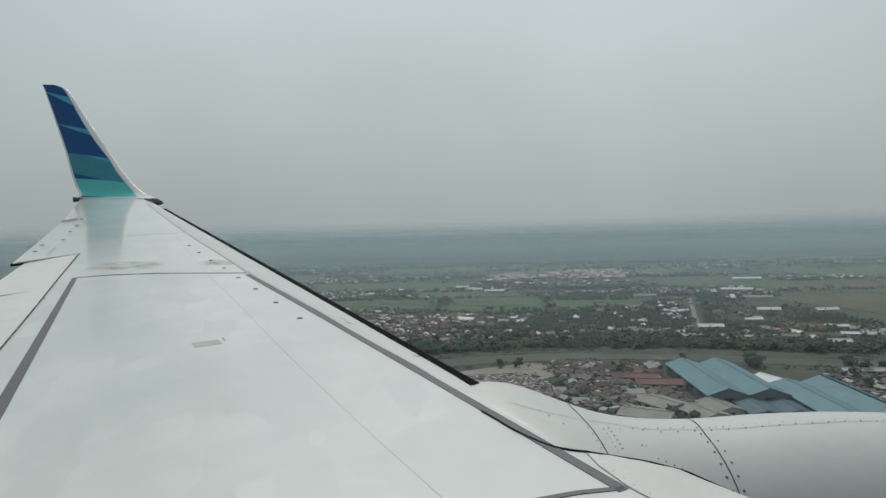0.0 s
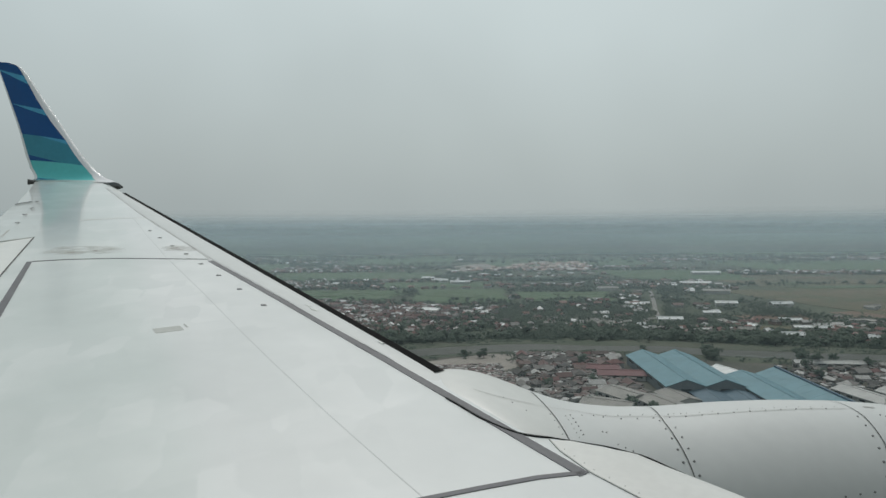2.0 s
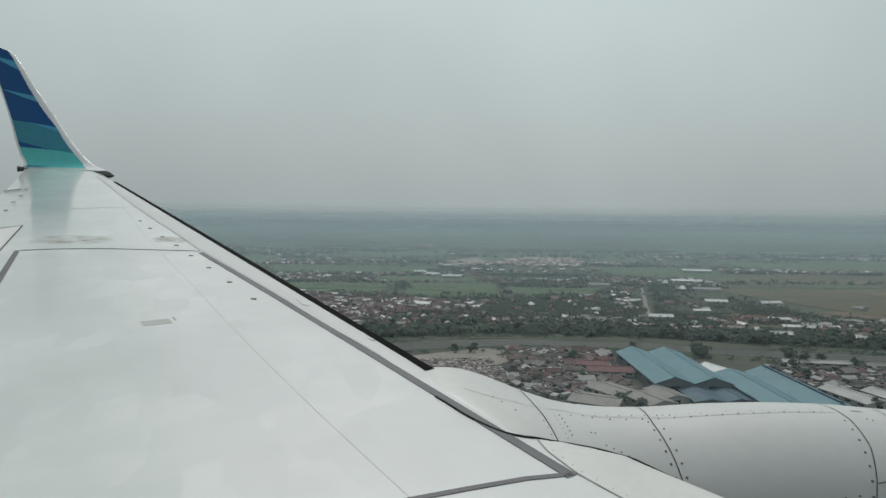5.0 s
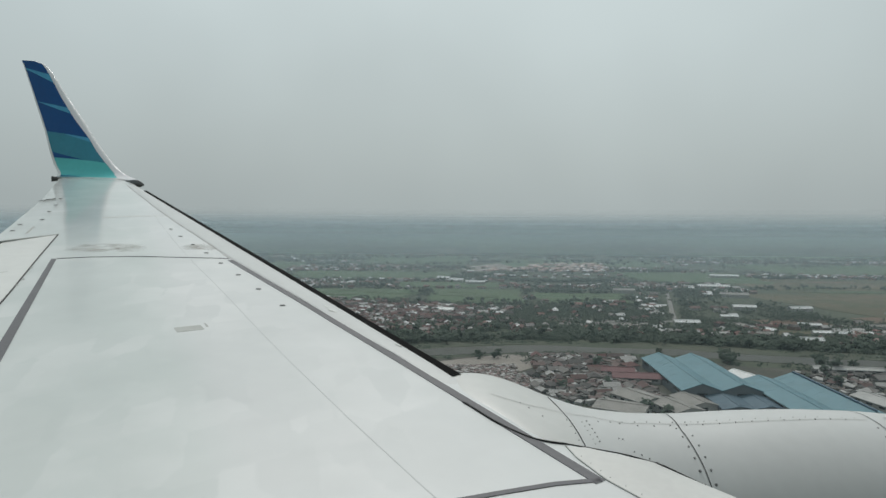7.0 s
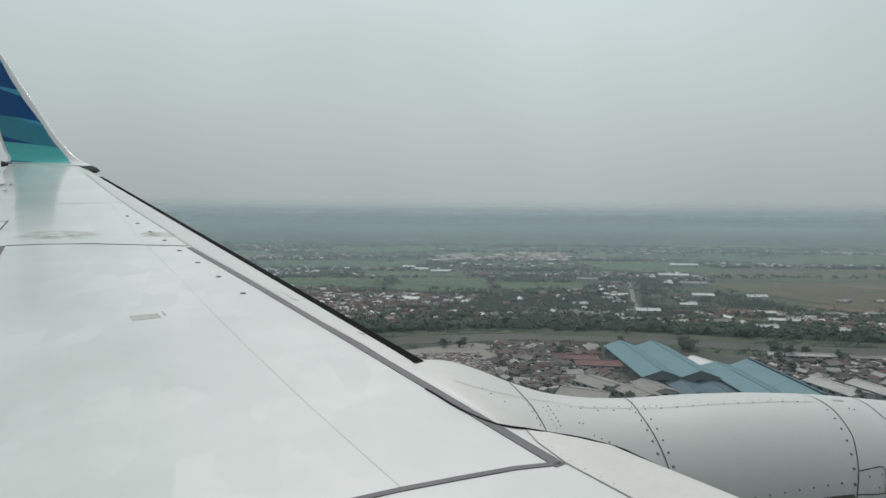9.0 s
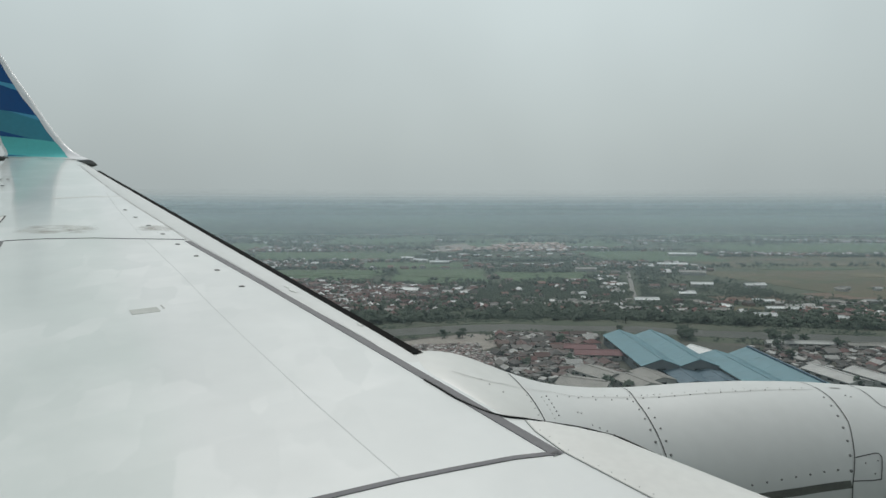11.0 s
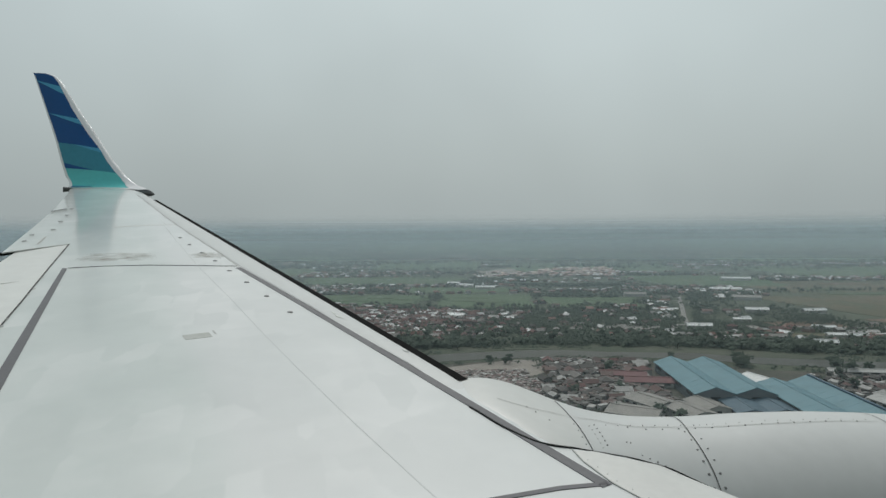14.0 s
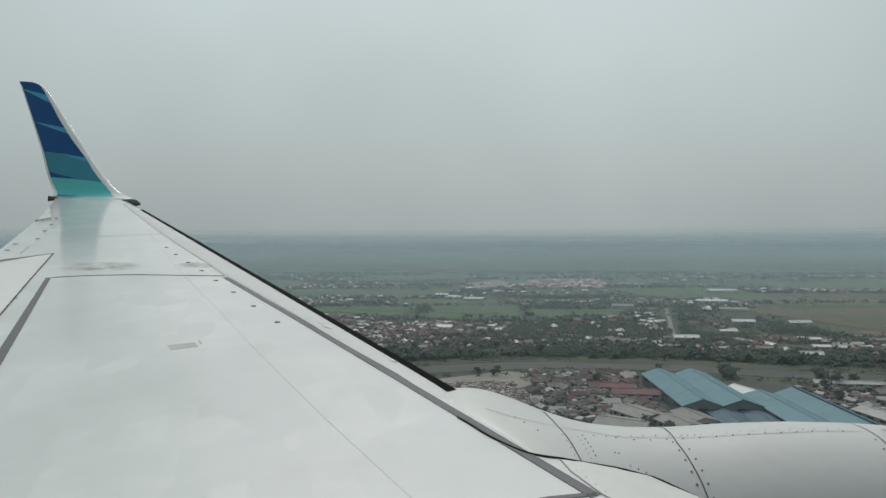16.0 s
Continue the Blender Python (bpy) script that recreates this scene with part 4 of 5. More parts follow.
hall(112, 512, 13, 24, 4.0, 6.0, M_REDROOF, M_SHEDSIDE, "long red-roofed shed beside the blue halls", turn=80, name="warehouse")
for l, d, w, n, turn, m, lab in ((108, 430, 22, 28, 30, M_GREYROOF, "weathered grey warehouse with a low gable roof"), (126, 408, 20, 26, 20, M_GREYROOF, "weathered grey warehouse with a low gable roof"), (92, 405, 24, 30, 62, M_GREYROOF, "weathered grey warehouse with a low gable roof"),
                                 (262, 424, 18, 40, 12, M_PALEROOF, "pale shed with a white sheet roof"), (286, 420, 16, 36, 12, M_PALEROOF, "pale shed with a white sheet roof"), (312, 425, 18, 30, 25, M_GREYROOF, "pale shed with a grey sheet roof"),
                                 (-36, 852, 28, 36, 70, M_WHITEROOF, "white-roofed village hall among red houses"), (158, 738, 16, 52, 82, M_GREYROOF, "long grey shed among trees"), (245, 765, 14, 44, 86, M_WHITEROOF, "long white shed among trees"), (300, 690, 14, 26, 80, M_GREYROOF, "grey shed among trees"),
                                 (330, 655, 12, 34, 84, M_WHITEROOF, "white shed among trees"), (395, 640, 12, 30, 88, M_WHITEROOF, "white shed among trees"), (548, 1470, 30, 96, 84, M_WHITEROOF, "large white-roofed shed at the field edge"), (437, 1220, 22, 86, 82, M_WHITEROOF, "large white-roofed shed at the field edge"),
                                 (420, 1080, 40, 66, 75, M_GREYROOF, "large grey shed at the field edge"), (370, 915, 16, 46, 80, M_WHITEROOF, "white shed at the field edge"), (440, 905, 14, 50, 100, M_WHITEROOF, "white shed at the field edge"), (255, 1130, 26, 56, 84, M_GREYROOF, "large grey shed at the field edge"),
                                 (-62, 1352, 16, 44, 76, M_WHITEROOF, "white-roofed stall by the field"), (-35, 1305, 14, 46, 70, M_WHITEROOF, "white-roofed stall by the field"), (2, 1262, 14, 60, 84, M_WHITEROOF, "long white-roofed stall by the field"), (-130, 2700, 60, 200, 88, M_WHITEROOF, "long white roof far out in the fields"), (640, 620, 22, 46, 80, M_WHITEROOF, "white-roofed shed by the fields"), (700, 660, 24, 40, 75, M_GREYROOF, "grey shed by the fields")):
    k = 0.62 if d > 600 else 1.0
    hall(l, d, w * k, n * k, 5.0, 7.2, m, M_SHEDSIDE, lab, turn, "warehouse", doors=d < 700)

# small sheds and stalls along the village roads across the river
for l0, l1, d0, d1, count in ((225, 330, 830, 905, 9), (270, 420, 690, 770, 13), (440, 600, 700, 780, 8), (60, 200, 730, 790, 7), (520, 720, 830, 890, 8)):
    for _ in range(count):
        l, d = rnd.uniform(l0, l1), rnd.uniform(d0, d1)
        if not on_road(l, d, 8):
            m, lab = rnd.choice(((M_WHITEROOF, "small white-roofed shed among trees"), (M_PALEROOF, "small pale-roofed shed among trees"), (M_WHITEROOF, "small white-roofed shed among trees"), (M_GREYROOF, "small grey-roofed shed among trees")))
            hall(l, d, rnd.uniform(5, 9), rnd.uniform(9, 20), 3.4, 4.8, m, M_SHEDSIDE, lab, rnd.choice((82, 90, 12)) + rnd.gauss(0, 6), "warehouse", doors=False)
# the next works downstream
for l, d, w, n, turn, m, lab in ((400, 470, 26, 60, 24, M_GREYROOF, "long weathered grey hall with a low gable roof"), (428, 478, 26, 64, 24, M_GREYROOF, "long weathered grey hall with a low gable roof"), (456, 486, 24, 60, 24, M_GREYROOF, "long weathered grey hall with a low gable roof"),
                                 (525, 490, 26, 32, 40, M_PALEROOF, "pale grey gabled shed among houses"), (556, 478, 26, 30, 40, M_GREYROOF, "tan-grey gabled shed among houses"), (600, 500, 14, 30, 80, M_BLUEROOF, "low building with a bright blue roof")):
    hall(l, d, w, n, 6.0, 9.0, m, M_SHEDSIDE, lab, turn, "warehouse", ribs=5)

# ---- houses ----
ROOFS = ((0.155, 0.075, 0.068), (0.125, 0.07, 0.062), (0.18, 0.125, 0.11), (0.11, 0.08, 0.072), (0.21, 0.195, 0.18), (0.11, 0.10, 0.092), (0.42, 0.41, 0.39), (0.075, 0.068, 0.062))
WALLS = ((0.38, 0.36, 0.32), (0.28, 0.25, 0.22), (0.42, 0.38, 0.31), (0.20, 0.19, 0.175), (0.46, 0.46, 0.44), (0.30, 0.22, 0.18))
M_TILE = mat("house_roof", (0.3, 0.1, 0.07), 0.85, vary=0.35, scale=0.5, fine=3.0, random=ROOFS)
M_HWALL = mat("house_wall", (0.5, 0.5, 0.5), 0.9, vary=0.25, scale=0.4, fine=2.5, random=WALLS)
M_TILE_FAR = mat("far_house_roof", (0.3, 0.1, 0.07), 0.85, vary=0.3, scale=0.2, fine=1.0, island=((0.21, 0.12, 0.10), (0.165, 0.085, 0.075), (0.25, 0.175, 0.155), (0.13, 0.09, 0.08), (0.23, 0.21, 0.19), (0.27, 0.16, 0.135), (0.50, 0.48, 0.46), (0.82, 0.81, 0.80), (0.36, 0.34, 0.32), (0.68, 0.67, 0.66)))
M_HWALL_FAR = mat("far_house_wall", (0.5, 0.5, 0.5), 0.9, vary=0.2, scale=0.2, fine=1.0, island=WALLS)
M_ESTATE = mat("estate_roof", (0.5, 0.3, 0.2), 0.85, vary=0.1, scale=0.1, fine=0.6, island=((0.66, 0.46, 0.40), (0.58, 0.38, 0.33), (0.80, 0.70, 0.66), (0.70, 0.52, 0.46), (0.66, 0.48, 0.42)))


def hip_roof(w, n, eave, ridge, over=0.6, t=0.2):
    a, b, k = w / 2 + over, n / 2 + over, n / 2 - w / 2 * 0.9
    k = max(0.3, k)
    v = [(-a, -b, eave), (a, -b, eave), (a, b, eave), (-a, b, eave), (-a, -b, eave + t), (a, -b, eave + t), (a, b, eave + t), (-a, b, eave + t), (0, -k, ridge + t), (0, k, ridge + t)]
    return v, [(3, 2, 1, 0), (0, 1, 5, 4), (1, 2, 6, 5), (2, 3, 7, 6), (3, 0, 4, 7), (4, 5, 8), (5, 6, 9, 8), (6, 7, 9), (7, 4, 8, 9)]


HOUSE_KINDS = []
for i, (w, n, eave, rise, hip) in enumerate(((7, 10, 3.2, 1.9, 0), (8, 9, 3.4, 2.2, 1), (6, 12, 3.0, 1.5, 0), (9, 12, 3.6, 2.6, 1), (7.5, 8, 6.2, 2.0, 1), (5, 7, 2.8, 1.2, 0), (10, 14, 3.8, 2.4, 0))):
    roof = mesh_of("roof", *(hip_roof if hip else gable_roof)(w, n, eave, eave + rise, **({} if hip else {"over": 0.6, "thick": 0.2})), M_TILE)
    wv, wf = (box(-w / 2, -n / 2, 0, w / 2, n / 2, eave + 0.05) if hip else gable_walls(w, n, eave, eave + rise - 0.05))
    HOUSE_KINDS.append((w, n, eave, mesh_of("wall", wv, wf, M_HWALL), roof,
                        mesh_of("door", *box(-0.5, -n / 2 - 0.06, 0, 0.5, -n / 2 + 0.1, 2.1), M_WIN),
                        mesh_of("window", *box(-0.65, -0.06, 0, 0.65, 0.1, 1.1), M_WIN)))

taken = [(121, 492, 17), (112, 512, 12), (108, 430, 16), (126, 408, 15), (92, 405, 18)]


def free(l, d, r):
    if abs(d - river_d(l)) < 30 + r or in_field(l, d) or on_road(l, d, r):
        return False
    if 128 < l < 252 and 370 < d < 548 or 378 < l < 475 and 435 < d < 520:
        return False
    return all((l - a) ** 2 + (d - b) ** 2 > (r + q) ** 2 for a, b, q in taken)


def house(l, d, kind, turn, label):
    w, n, eave, wall_me, roof_me, door_me, win_me = HOUSE_KINDS[kind]
    t = thing("house", label, "house", "houses of the riverside settlement" if d < 600 else "houses of the far village", m=spot(l, d, 0.12, turn) @ Matrix.Scale(rnd.uniform(0.75, 1.2), 4))
    part("wall", wall_me, t)
    part("roof", roof_me, t)
    if d < 600:
        part("door", door_me, t)
        for s in (-0.3, 0.3):
            q = part("window", win_me, t)
            q.location = (s * w, -n / 2, 1.0 if eave < 5 else 4.0)


for l0, l1, d0, d1, count, small in ((45, 135, 445, 572, 62, True), (255, 480, 420, 505, 60, True), (-300, 40, 380, 470, 70, False), (-40, 240, 770, 940, 14, False), (260, 500, 640, 760, 22, False)):
    tries = 0
    made = 0
    while made < count and tries < count * 30:
        tries += 1
        l, d = rnd.uniform(l0, l1), rnd.uniform(d0, d1)
        kind = rnd.choice((0, 2, 5, 5, 1) if small else (0, 1, 2, 3, 4, 6, 0))
        r = 4.6 if small else 6.5
        if not free(l, d, r):
            continue
        taken.append((l, d, r))
        house(l, d, kind, rnd.choice((0, 90)) + rnd.gauss(12, 9), "small tile-roofed house in the crowded riverside settlement" if d < 600 else "tile-roofed village house among trees")
        made += 1


def soften(me, blocks):
    """Foliage: shade each clump as one soft mass that faces the sky."""
    ns = []
    for v, f in blocks:
        c = [sum(p[i] for p in v) / len(v) for i in range(3)]
        r = max(0.3, abs(v[0][2] - c[2]) + 0.3)
        for p in v:
            q = Vector(((p[0] - c[0]) * 0.10 / r, (p[1] - c[1]) * 0.10 / r, (p[2] - c[2]) * 0.10 / r + 1.0))
            ns.append(q.normalized())
    me.polygons.foreach_set("use_smooth", [True] * len(me.polygons))
    me.normals_split_custom_set_from_vertices(ns)
    return me


def soup(name, blocks, material, label, category, smooth=False):
    """Many loose pieces, which nobody could count, as one mesh. blocks: list of (verts, faces)."""
    vs, fs, base = [], [], 0
    for v, f in blocks:
        vs += v
        fs += [tuple(k + base for k in q) for q in f]
        base += len(v)
    return tagged(new(name, mesh_of(name, vs, fs, material, smooth)), label, category, kind="stuff")


def moved(vf, l, d, z, turn):
    m = spot(l, d, z, turn)
    return [tuple(m @ Vector(p)) for p in vf[0]], vf[1]


# far houses in hamlets across the plain
HAMLETS = [(-150, 770, 120, 60, 60), (-120, 880, 140, 50, 40), (-330, 840, 130, 60, 90), (150, 850, 120, 60, 10), (560, 700, 140, 50, 50), (900, 640, 200, 60, 60), (-120, 1330, 120, 26, 60), (-330, 1270, 90, 40, 55), (-430, 1620, 200, 60, 110), (-200, 1720, 140, 40, 60),
           (520, 1210, 120, 60, 60), (640, 1500, 160, 40, 70), (330, 1700, 120, 40, 40), (180, 1610, 120, 25, 40), (950, 1480, 220, 40, 60), (-900, 1350, 260, 80, 120), (-760, 960, 140, 90, 120),
           (1300, 1000, 200, 80, 70), (620, 2050, 260, 70, 90), (1300, 2050, 300, 70, 100), (-800, 2100, 300, 70, 110), (-150, 2420, 300, 60, 90), (800, 2850, 500, 60, 110), (-900, 3000, 600, 70, 120), (250, 3300, 700, 80, 120), (1900, 2900, 600, 90, 100), (-300, 600, 130, 30, 40), (-190, 690, 110, 40, 70), (330, 720, 90, 40, 26), (190, 705, 70, 30, 10), (470, 680, 90, 40, 40), (80, 740, 80, 40, 8), (-230, 960, 90, 25, 40), (320, 1240, 60, 60, 40), (160, 1215, 70, 20, 22), (-300, 1180, 60, 40, 30)]
fr, fw = [], []
for hl, hd, sl, sd, count in HAMLETS:
    for _ in range(int(count * 1.8)):
        l, d = rnd.gauss(hl, sl * 0.6), rnd.gauss(hd, sd * 0.6)
        if not free(l, d, 5):
            continue
        w, n, turn = rnd.uniform(4.6, 8.2), rnd.uniform(6.5, 12.5), rnd.choice((0, 90)) + rnd.gauss(10, 8)
        eave = rnd.uniform(2.9, 4.2)
        fr.append(moved(gable_roof(w, n, eave, eave + rnd.uniform(1.3, 2.4), 0.5, 0.2), l, d, 0.1, turn))
        fw.append(moved(gable_walls(w, n, eave, eave + 1.2), l, d, 0.1, turn))
for _ in range(4600):
    d = 900 + 3000 * rnd.random() ** 1.2
    l = rnd.uniform(-0.9, 0.95) * d
    if math.hypot(l, d) > 4700 or noise.noise(Vector((l * 0.003, d * 0.008, 11.0))) < 0.05 or not free(l, d, 5):
        continue
    w, n, eave = rnd.uniform(6, 11), rnd.uniform(8, 17), rnd.uniform(2.9, 4.4)
    turn = rnd.choice((0, 90)) + rnd.gauss(10, 10)
    fr.append(moved(gable_roof(w, n, eave, eave + rnd.uniform(1.3, 2.4), 0.5, 0.2), l, d, 0.1, turn))
    fw.append(moved(gable_walls(w, n, eave, eave + 1.2), l, d, 0.1, turn))
# villages on the lifted far plain
for _ in range(46):
    hd = rnd.uniform(2700, 4300)
    hl = rnd.uniform(-0.6, 0.75) * hd
    for _ in range(rnd.randrange(5, 15)):
        l, d = hl + rnd.gauss(0, 55), hd + rnd.gauss(0, 14)
        w, n, turn = rnd.uniform(7, 13), rnd.uniform(10, 26), rnd.choice((80, 90, 100, 10))
        fr.append(moved(gable_roof(w, n, 3.6, 6.0, 0.5, 0.2), l, d, 0.1, turn))
        fw.append(moved(gable_walls(w, n, 3.6, 5.6), l, d, 0.1, turn))
# the red-roofed village across the river
M_TILE_RED = mat("red_village_roof", (0.3, 0.1, 0.07), 0.85, vary=0.3, scale=0.2, fine=1.0, island=((0.18, 0.095, 0.085), (0.15, 0.08, 0.075), (0.20, 0.12, 0.108), (0.12, 0.075, 0.07), (0.17, 0.105, 0.095), (0.30, 0.28, 0.265), (0.16, 0.145, 0.135), (0.13, 0.085, 0.078), (0.11, 0.10, 0.092), (0.64, 0.63, 0.62)))
rr, rw = [], []
for vl, vd, sl, sd, count in ((-70, 870, 42, 26, 170), (-95, 800, 60, 34, 150), (-60, 725, 60, 26, 70), (-210, 880, 70, 30, 120), (-250, 790, 90, 50, 120)):
    for _ in range(count):
        l, d = rnd.gauss(vl, sl), rnd.gauss(vd, sd)
        if not free(l, d, 3.0) or d < 680:
            continue
        w, n, turn, eave = rnd.uniform(4.2, 7.2), rnd.uniform(6, 11), rnd.choice((0, 90)) + rnd.gauss(14, 9), rnd.uniform(2.9, 4.4)
        rr.append(moved(gable_roof(w, n, eave, eave + rnd.uniform(1.3, 2.4), 0.5, 0.2), l, d, 0.1, turn))
        rw.append(moved(gable_walls(w, n, eave, eave + 1.2), l, d, 0.1, turn))
soup("village_roofs", rr, M_TILE_RED, "crowded red tile roofs of the village across the river", "houses")
soup("village_walls", rw, M_HWALL_FAR, "pale plaster walls of the village across the river", "houses")
# lean-tos and shacks between the riverside houses
M_SHACK = mat("shack_sheet", (0.2, 0.2, 0.2), 0.85, vary=0.35, scale=0.5, fine=3.0, island=((0.13, 0.12, 0.105), (0.085, 0.078, 0.07), (0.165, 0.13, 0.115), (0.13, 0.085, 0.078), (0.22, 0.21, 0.195), (0.065, 0.06, 0.054), (0.10, 0.095, 0.085), (0.45, 0.44, 0.42)))
sk = []
for _ in range(1500):
    l, d = (rnd.uniform(52, 137), rnd.uniform(424, 580)) if rnd.random() < 0.62 else (rnd.uniform(252, 480), rnd.uniform(420, 530))
    if not free(l, d, -4.0):
        continue
    a, b, c, up = rnd.uniform(1.2, 3.4), rnd.uniform(1.2, 2.8), rnd.uniform(1.9, 3.2), rnd.uniform(0.2, 0.9)
    v, f = box(-a, -b, 0, a, b, c)
    v = [(x, y, z + (up if z > 1 and x > 0 else 0)) for x, y, z in v]
    sk.append(moved((v, f), l, d, 0.12, rnd.uniform(0, 180)))
soup("shacks", sk, M_SHACK, "low grey and rusty lean-tos between the houses", "shacks")
soup("far_house_roofs", fr, M_TILE_FAR, "red, grey and white roofs of far hamlets", "houses")
soup("far_house_walls", fw, M_HWALL_FAR, "pale plaster walls of far hamlets", "houses")

# new housing estate in rows
sheet("ground_estate", [(10, 1590), (310, 1590), (350, 1930), (90, 1960), (-60, 1700)], 0.25, M_SAND, "bare building soil of the new estate", "ground", 6)
er, ew = [], []
for row in range(9):
    d0, l0 = 1605 + row * 36 + rnd.uniform(-6, 6), 26 + row * 6 + rnd.uniform(-12, 12)
    for k in range(30):
        l = l0 + k * 9.2 + 7 * (k // 8) + rnd.gauss(0, 0.6)
        d = d0 + rnd.gauss(0, 2.5)
        if rnd.random() < 0.12 or (row > 4 and k < 10) or noise.noise(Vector((l * 0.02, d * 0.03, 1.0))) < -0.22:
            continue
        q = rnd.uniform(5.5, 8.0)
        rise = rnd.uniform(1.2, 2.2)
        er.append(moved(gable_roof(q, rnd.uniform(7, 10), 3.2, 3.2 + rise, 0.4, 0.2), l, d, 0.1, rnd.choice((90, 90, 90, 0)) + rnd.gauss(0, 3)))
        ew.append(moved(gable_walls(q - 0.4, 7.0, 3.2, 3.1 + rise * 0.8), l, d, 0.1, 90))
soup("estate_roofs", er, M_ESTATE, "rows of new salmon and white roofs", "houses")
soup("estate_walls", ew, M_HWALL_FAR, "pale walls of the new housing estate", "houses")

# rubble on the sand
M_RUBBLE = mat("rubble", (0.3, 0.27, 0.25), 0.95, vary=0.3, scale=0.5, fine=3.0, island=((0.34, 0.29, 0.27), (0.24, 0.19, 0.175), (0.38, 0.36, 0.335), (0.15, 0.135, 0.12), (0.30, 0.205, 0.19), (0.52, 0.51, 0.49), (0.10, 0.09, 0.08)))
rb = []
for _ in range(7600):
    if rnd.random() < 0.72:
        l, d = rnd.gauss(2, 36), rnd.gauss(502, 27)
    else:
        l, d = rnd.gauss(350, 60), rnd.gauss(485, 14)
    if abs(d - river_d(l)) < 30 or (l > 60 + 0.1 * (d - 500) and l < 250) or d > 536 + 0.1 * l or (l > 34 and d > 505):
        continue
    a, b, c = rnd.uniform(0.4, 2.2), rnd.uniform(0.4, 1.5), rnd.uniform(0.3, 1.6)
    v, f = box(-a, -b, -0.1, a, b, c)
    v = [(x + rnd.uniform(-0.4, 0.4), y + rnd.uniform(-0.4, 0.4), z + rnd.uniform(-0.2, 0.3)) for x, y, z in v]
    rb.append(moved((v, f), l, d, 0.25, rnd.uniform(0, 180)))
soup("rubble", rb, M_RUBBLE, "heaps of grey and pinkish rubble and refuse", "rubble")

# ---- trees ----
LEAVES = ((0.0331, 0.057, 0.0335), (0.0349, 0.059, 0.0342), (0.0317, 0.0541, 0.0335), (0.0375, 0.0625, 0.0356), (0.0343, 0.0555, 0.0342))
M_LEAF = mat("foliage", (0.05, 0.08, 0.03), 0.85, vary=0.18, scale=0.3, fine=2.0, island=LEAVES)
M_BARK = mat("bark", (0.10, 0.08, 0.06), 0.95, vary=0.3, scale=1.0, fine=6.0)
ICO_V, ICO_F = [], []
bm = bmesh.new()
bmesh.ops.create_icosphere(bm, subdivisions=1, radius=1)
ICO_V, ICO_F = [tuple(v.co) for v in bm.verts], [tuple(v.index for v in f.verts) for f in bm.faces]
bm.free()


OCT_V = [(1, 0, 0), (-1, 0, 0), (0, 1, 0), (0, -1, 0), (0, 0, 1), (0, 0, -1)]
OCT_F = [(0, 2, 4), (2, 1, 4), (1, 3, 4), (3, 0, 4), (2, 0, 5), (1, 2, 5), (3, 1, 5), (0, 3, 5)]


def clump(c, r, far=False):
    """One tuft of leaves, coarser for far woods."""
    vs, fs = (OCT_V, OCT_F) if far else (ICO_V, ICO_F)
    return [(c[0] + x * r * rnd.uniform(0.7, 1.25), c[1] + y * r * rnd.uniform(0.7, 1.25), c[2] + z * r * rnd.uniform(0.55, 0.95)) for x, y, z in vs], fs


def limb(a, b, r0, r1):
    a, b = Vector(a), Vector(b)
    z = (b - a).normalized()
    u = z.orthogonal().normalized()
    w = z.cross(u)
    v = [tuple(p + (u * math.cos(t) + w * math.sin(t)) * r) for p, r in ((a, r0), (b, r1)) for t in np.arange(6) * math.pi / 3]
    return v, [(k, (k + 1) % 6, 6 + (k + 1) % 6, 6 + k) for k in range(6)]


def joined(blocks):
    vs, fs, base = [], [], 0
    for v, f in blocks:
        vs += v
        fs += [tuple(k + base for k in q) for q in f]
        base += len(v)
    return vs, fs


TREE_KINDS = []
for i in range(6):
    hgt, wid = rnd.uniform(6.5, 11), rnd.uniform(3.0, 4.6)
    wood = [limb((0, 0, -0.2), (rnd.uniform(-0.3, 0.3), rnd.uniform(-0.3, 0.3), hgt * 0.55), 0.32, 0.18)]
    leaf = []
    for k in range(5):
        a = k * 1.3 + rnd.uniform(0, 0.8)
        tip = (math.cos(a) * wid * 0.6, math.sin(a) * wid * 0.6, hgt * rnd.uniform(0.42, 0.82))
        wood.append(limb((0, 0, hgt * rnd.uniform(0.3, 0.5)), tip, 0.14, 0.05))
        for _ in range(8):
            leaf.append(clump([c + rnd.gauss(0, wid * 0.24) for c in tip], rnd.uniform(0.6, 1.3)))
    for _ in range(12):
        leaf.append(clump((rnd.gauss(0, wid * 0.3), rnd.gauss(0, wid * 0.3), hgt * rnd.uniform(0.7, 1.0)), rnd.uniform(0.5, 1.2)))
    TREE_KINDS.append((mesh_of("trunk", *joined(wood), M_BARK), soften(mesh_of("crown", *joined(leaf), M_LEAF), leaf)))


def tree(l, d, k, s):
    t = thing("tree", "broad dark-green tree on the river plain", "tree", "trees near the river", m=spot(l, d, 0, rnd.uniform(0, 360)) @ Matrix.Scale(s, 4))
    part("trunk", TREE_KINDS[k][0], t)
    part("crown", TREE_KINDS[k][1], t)


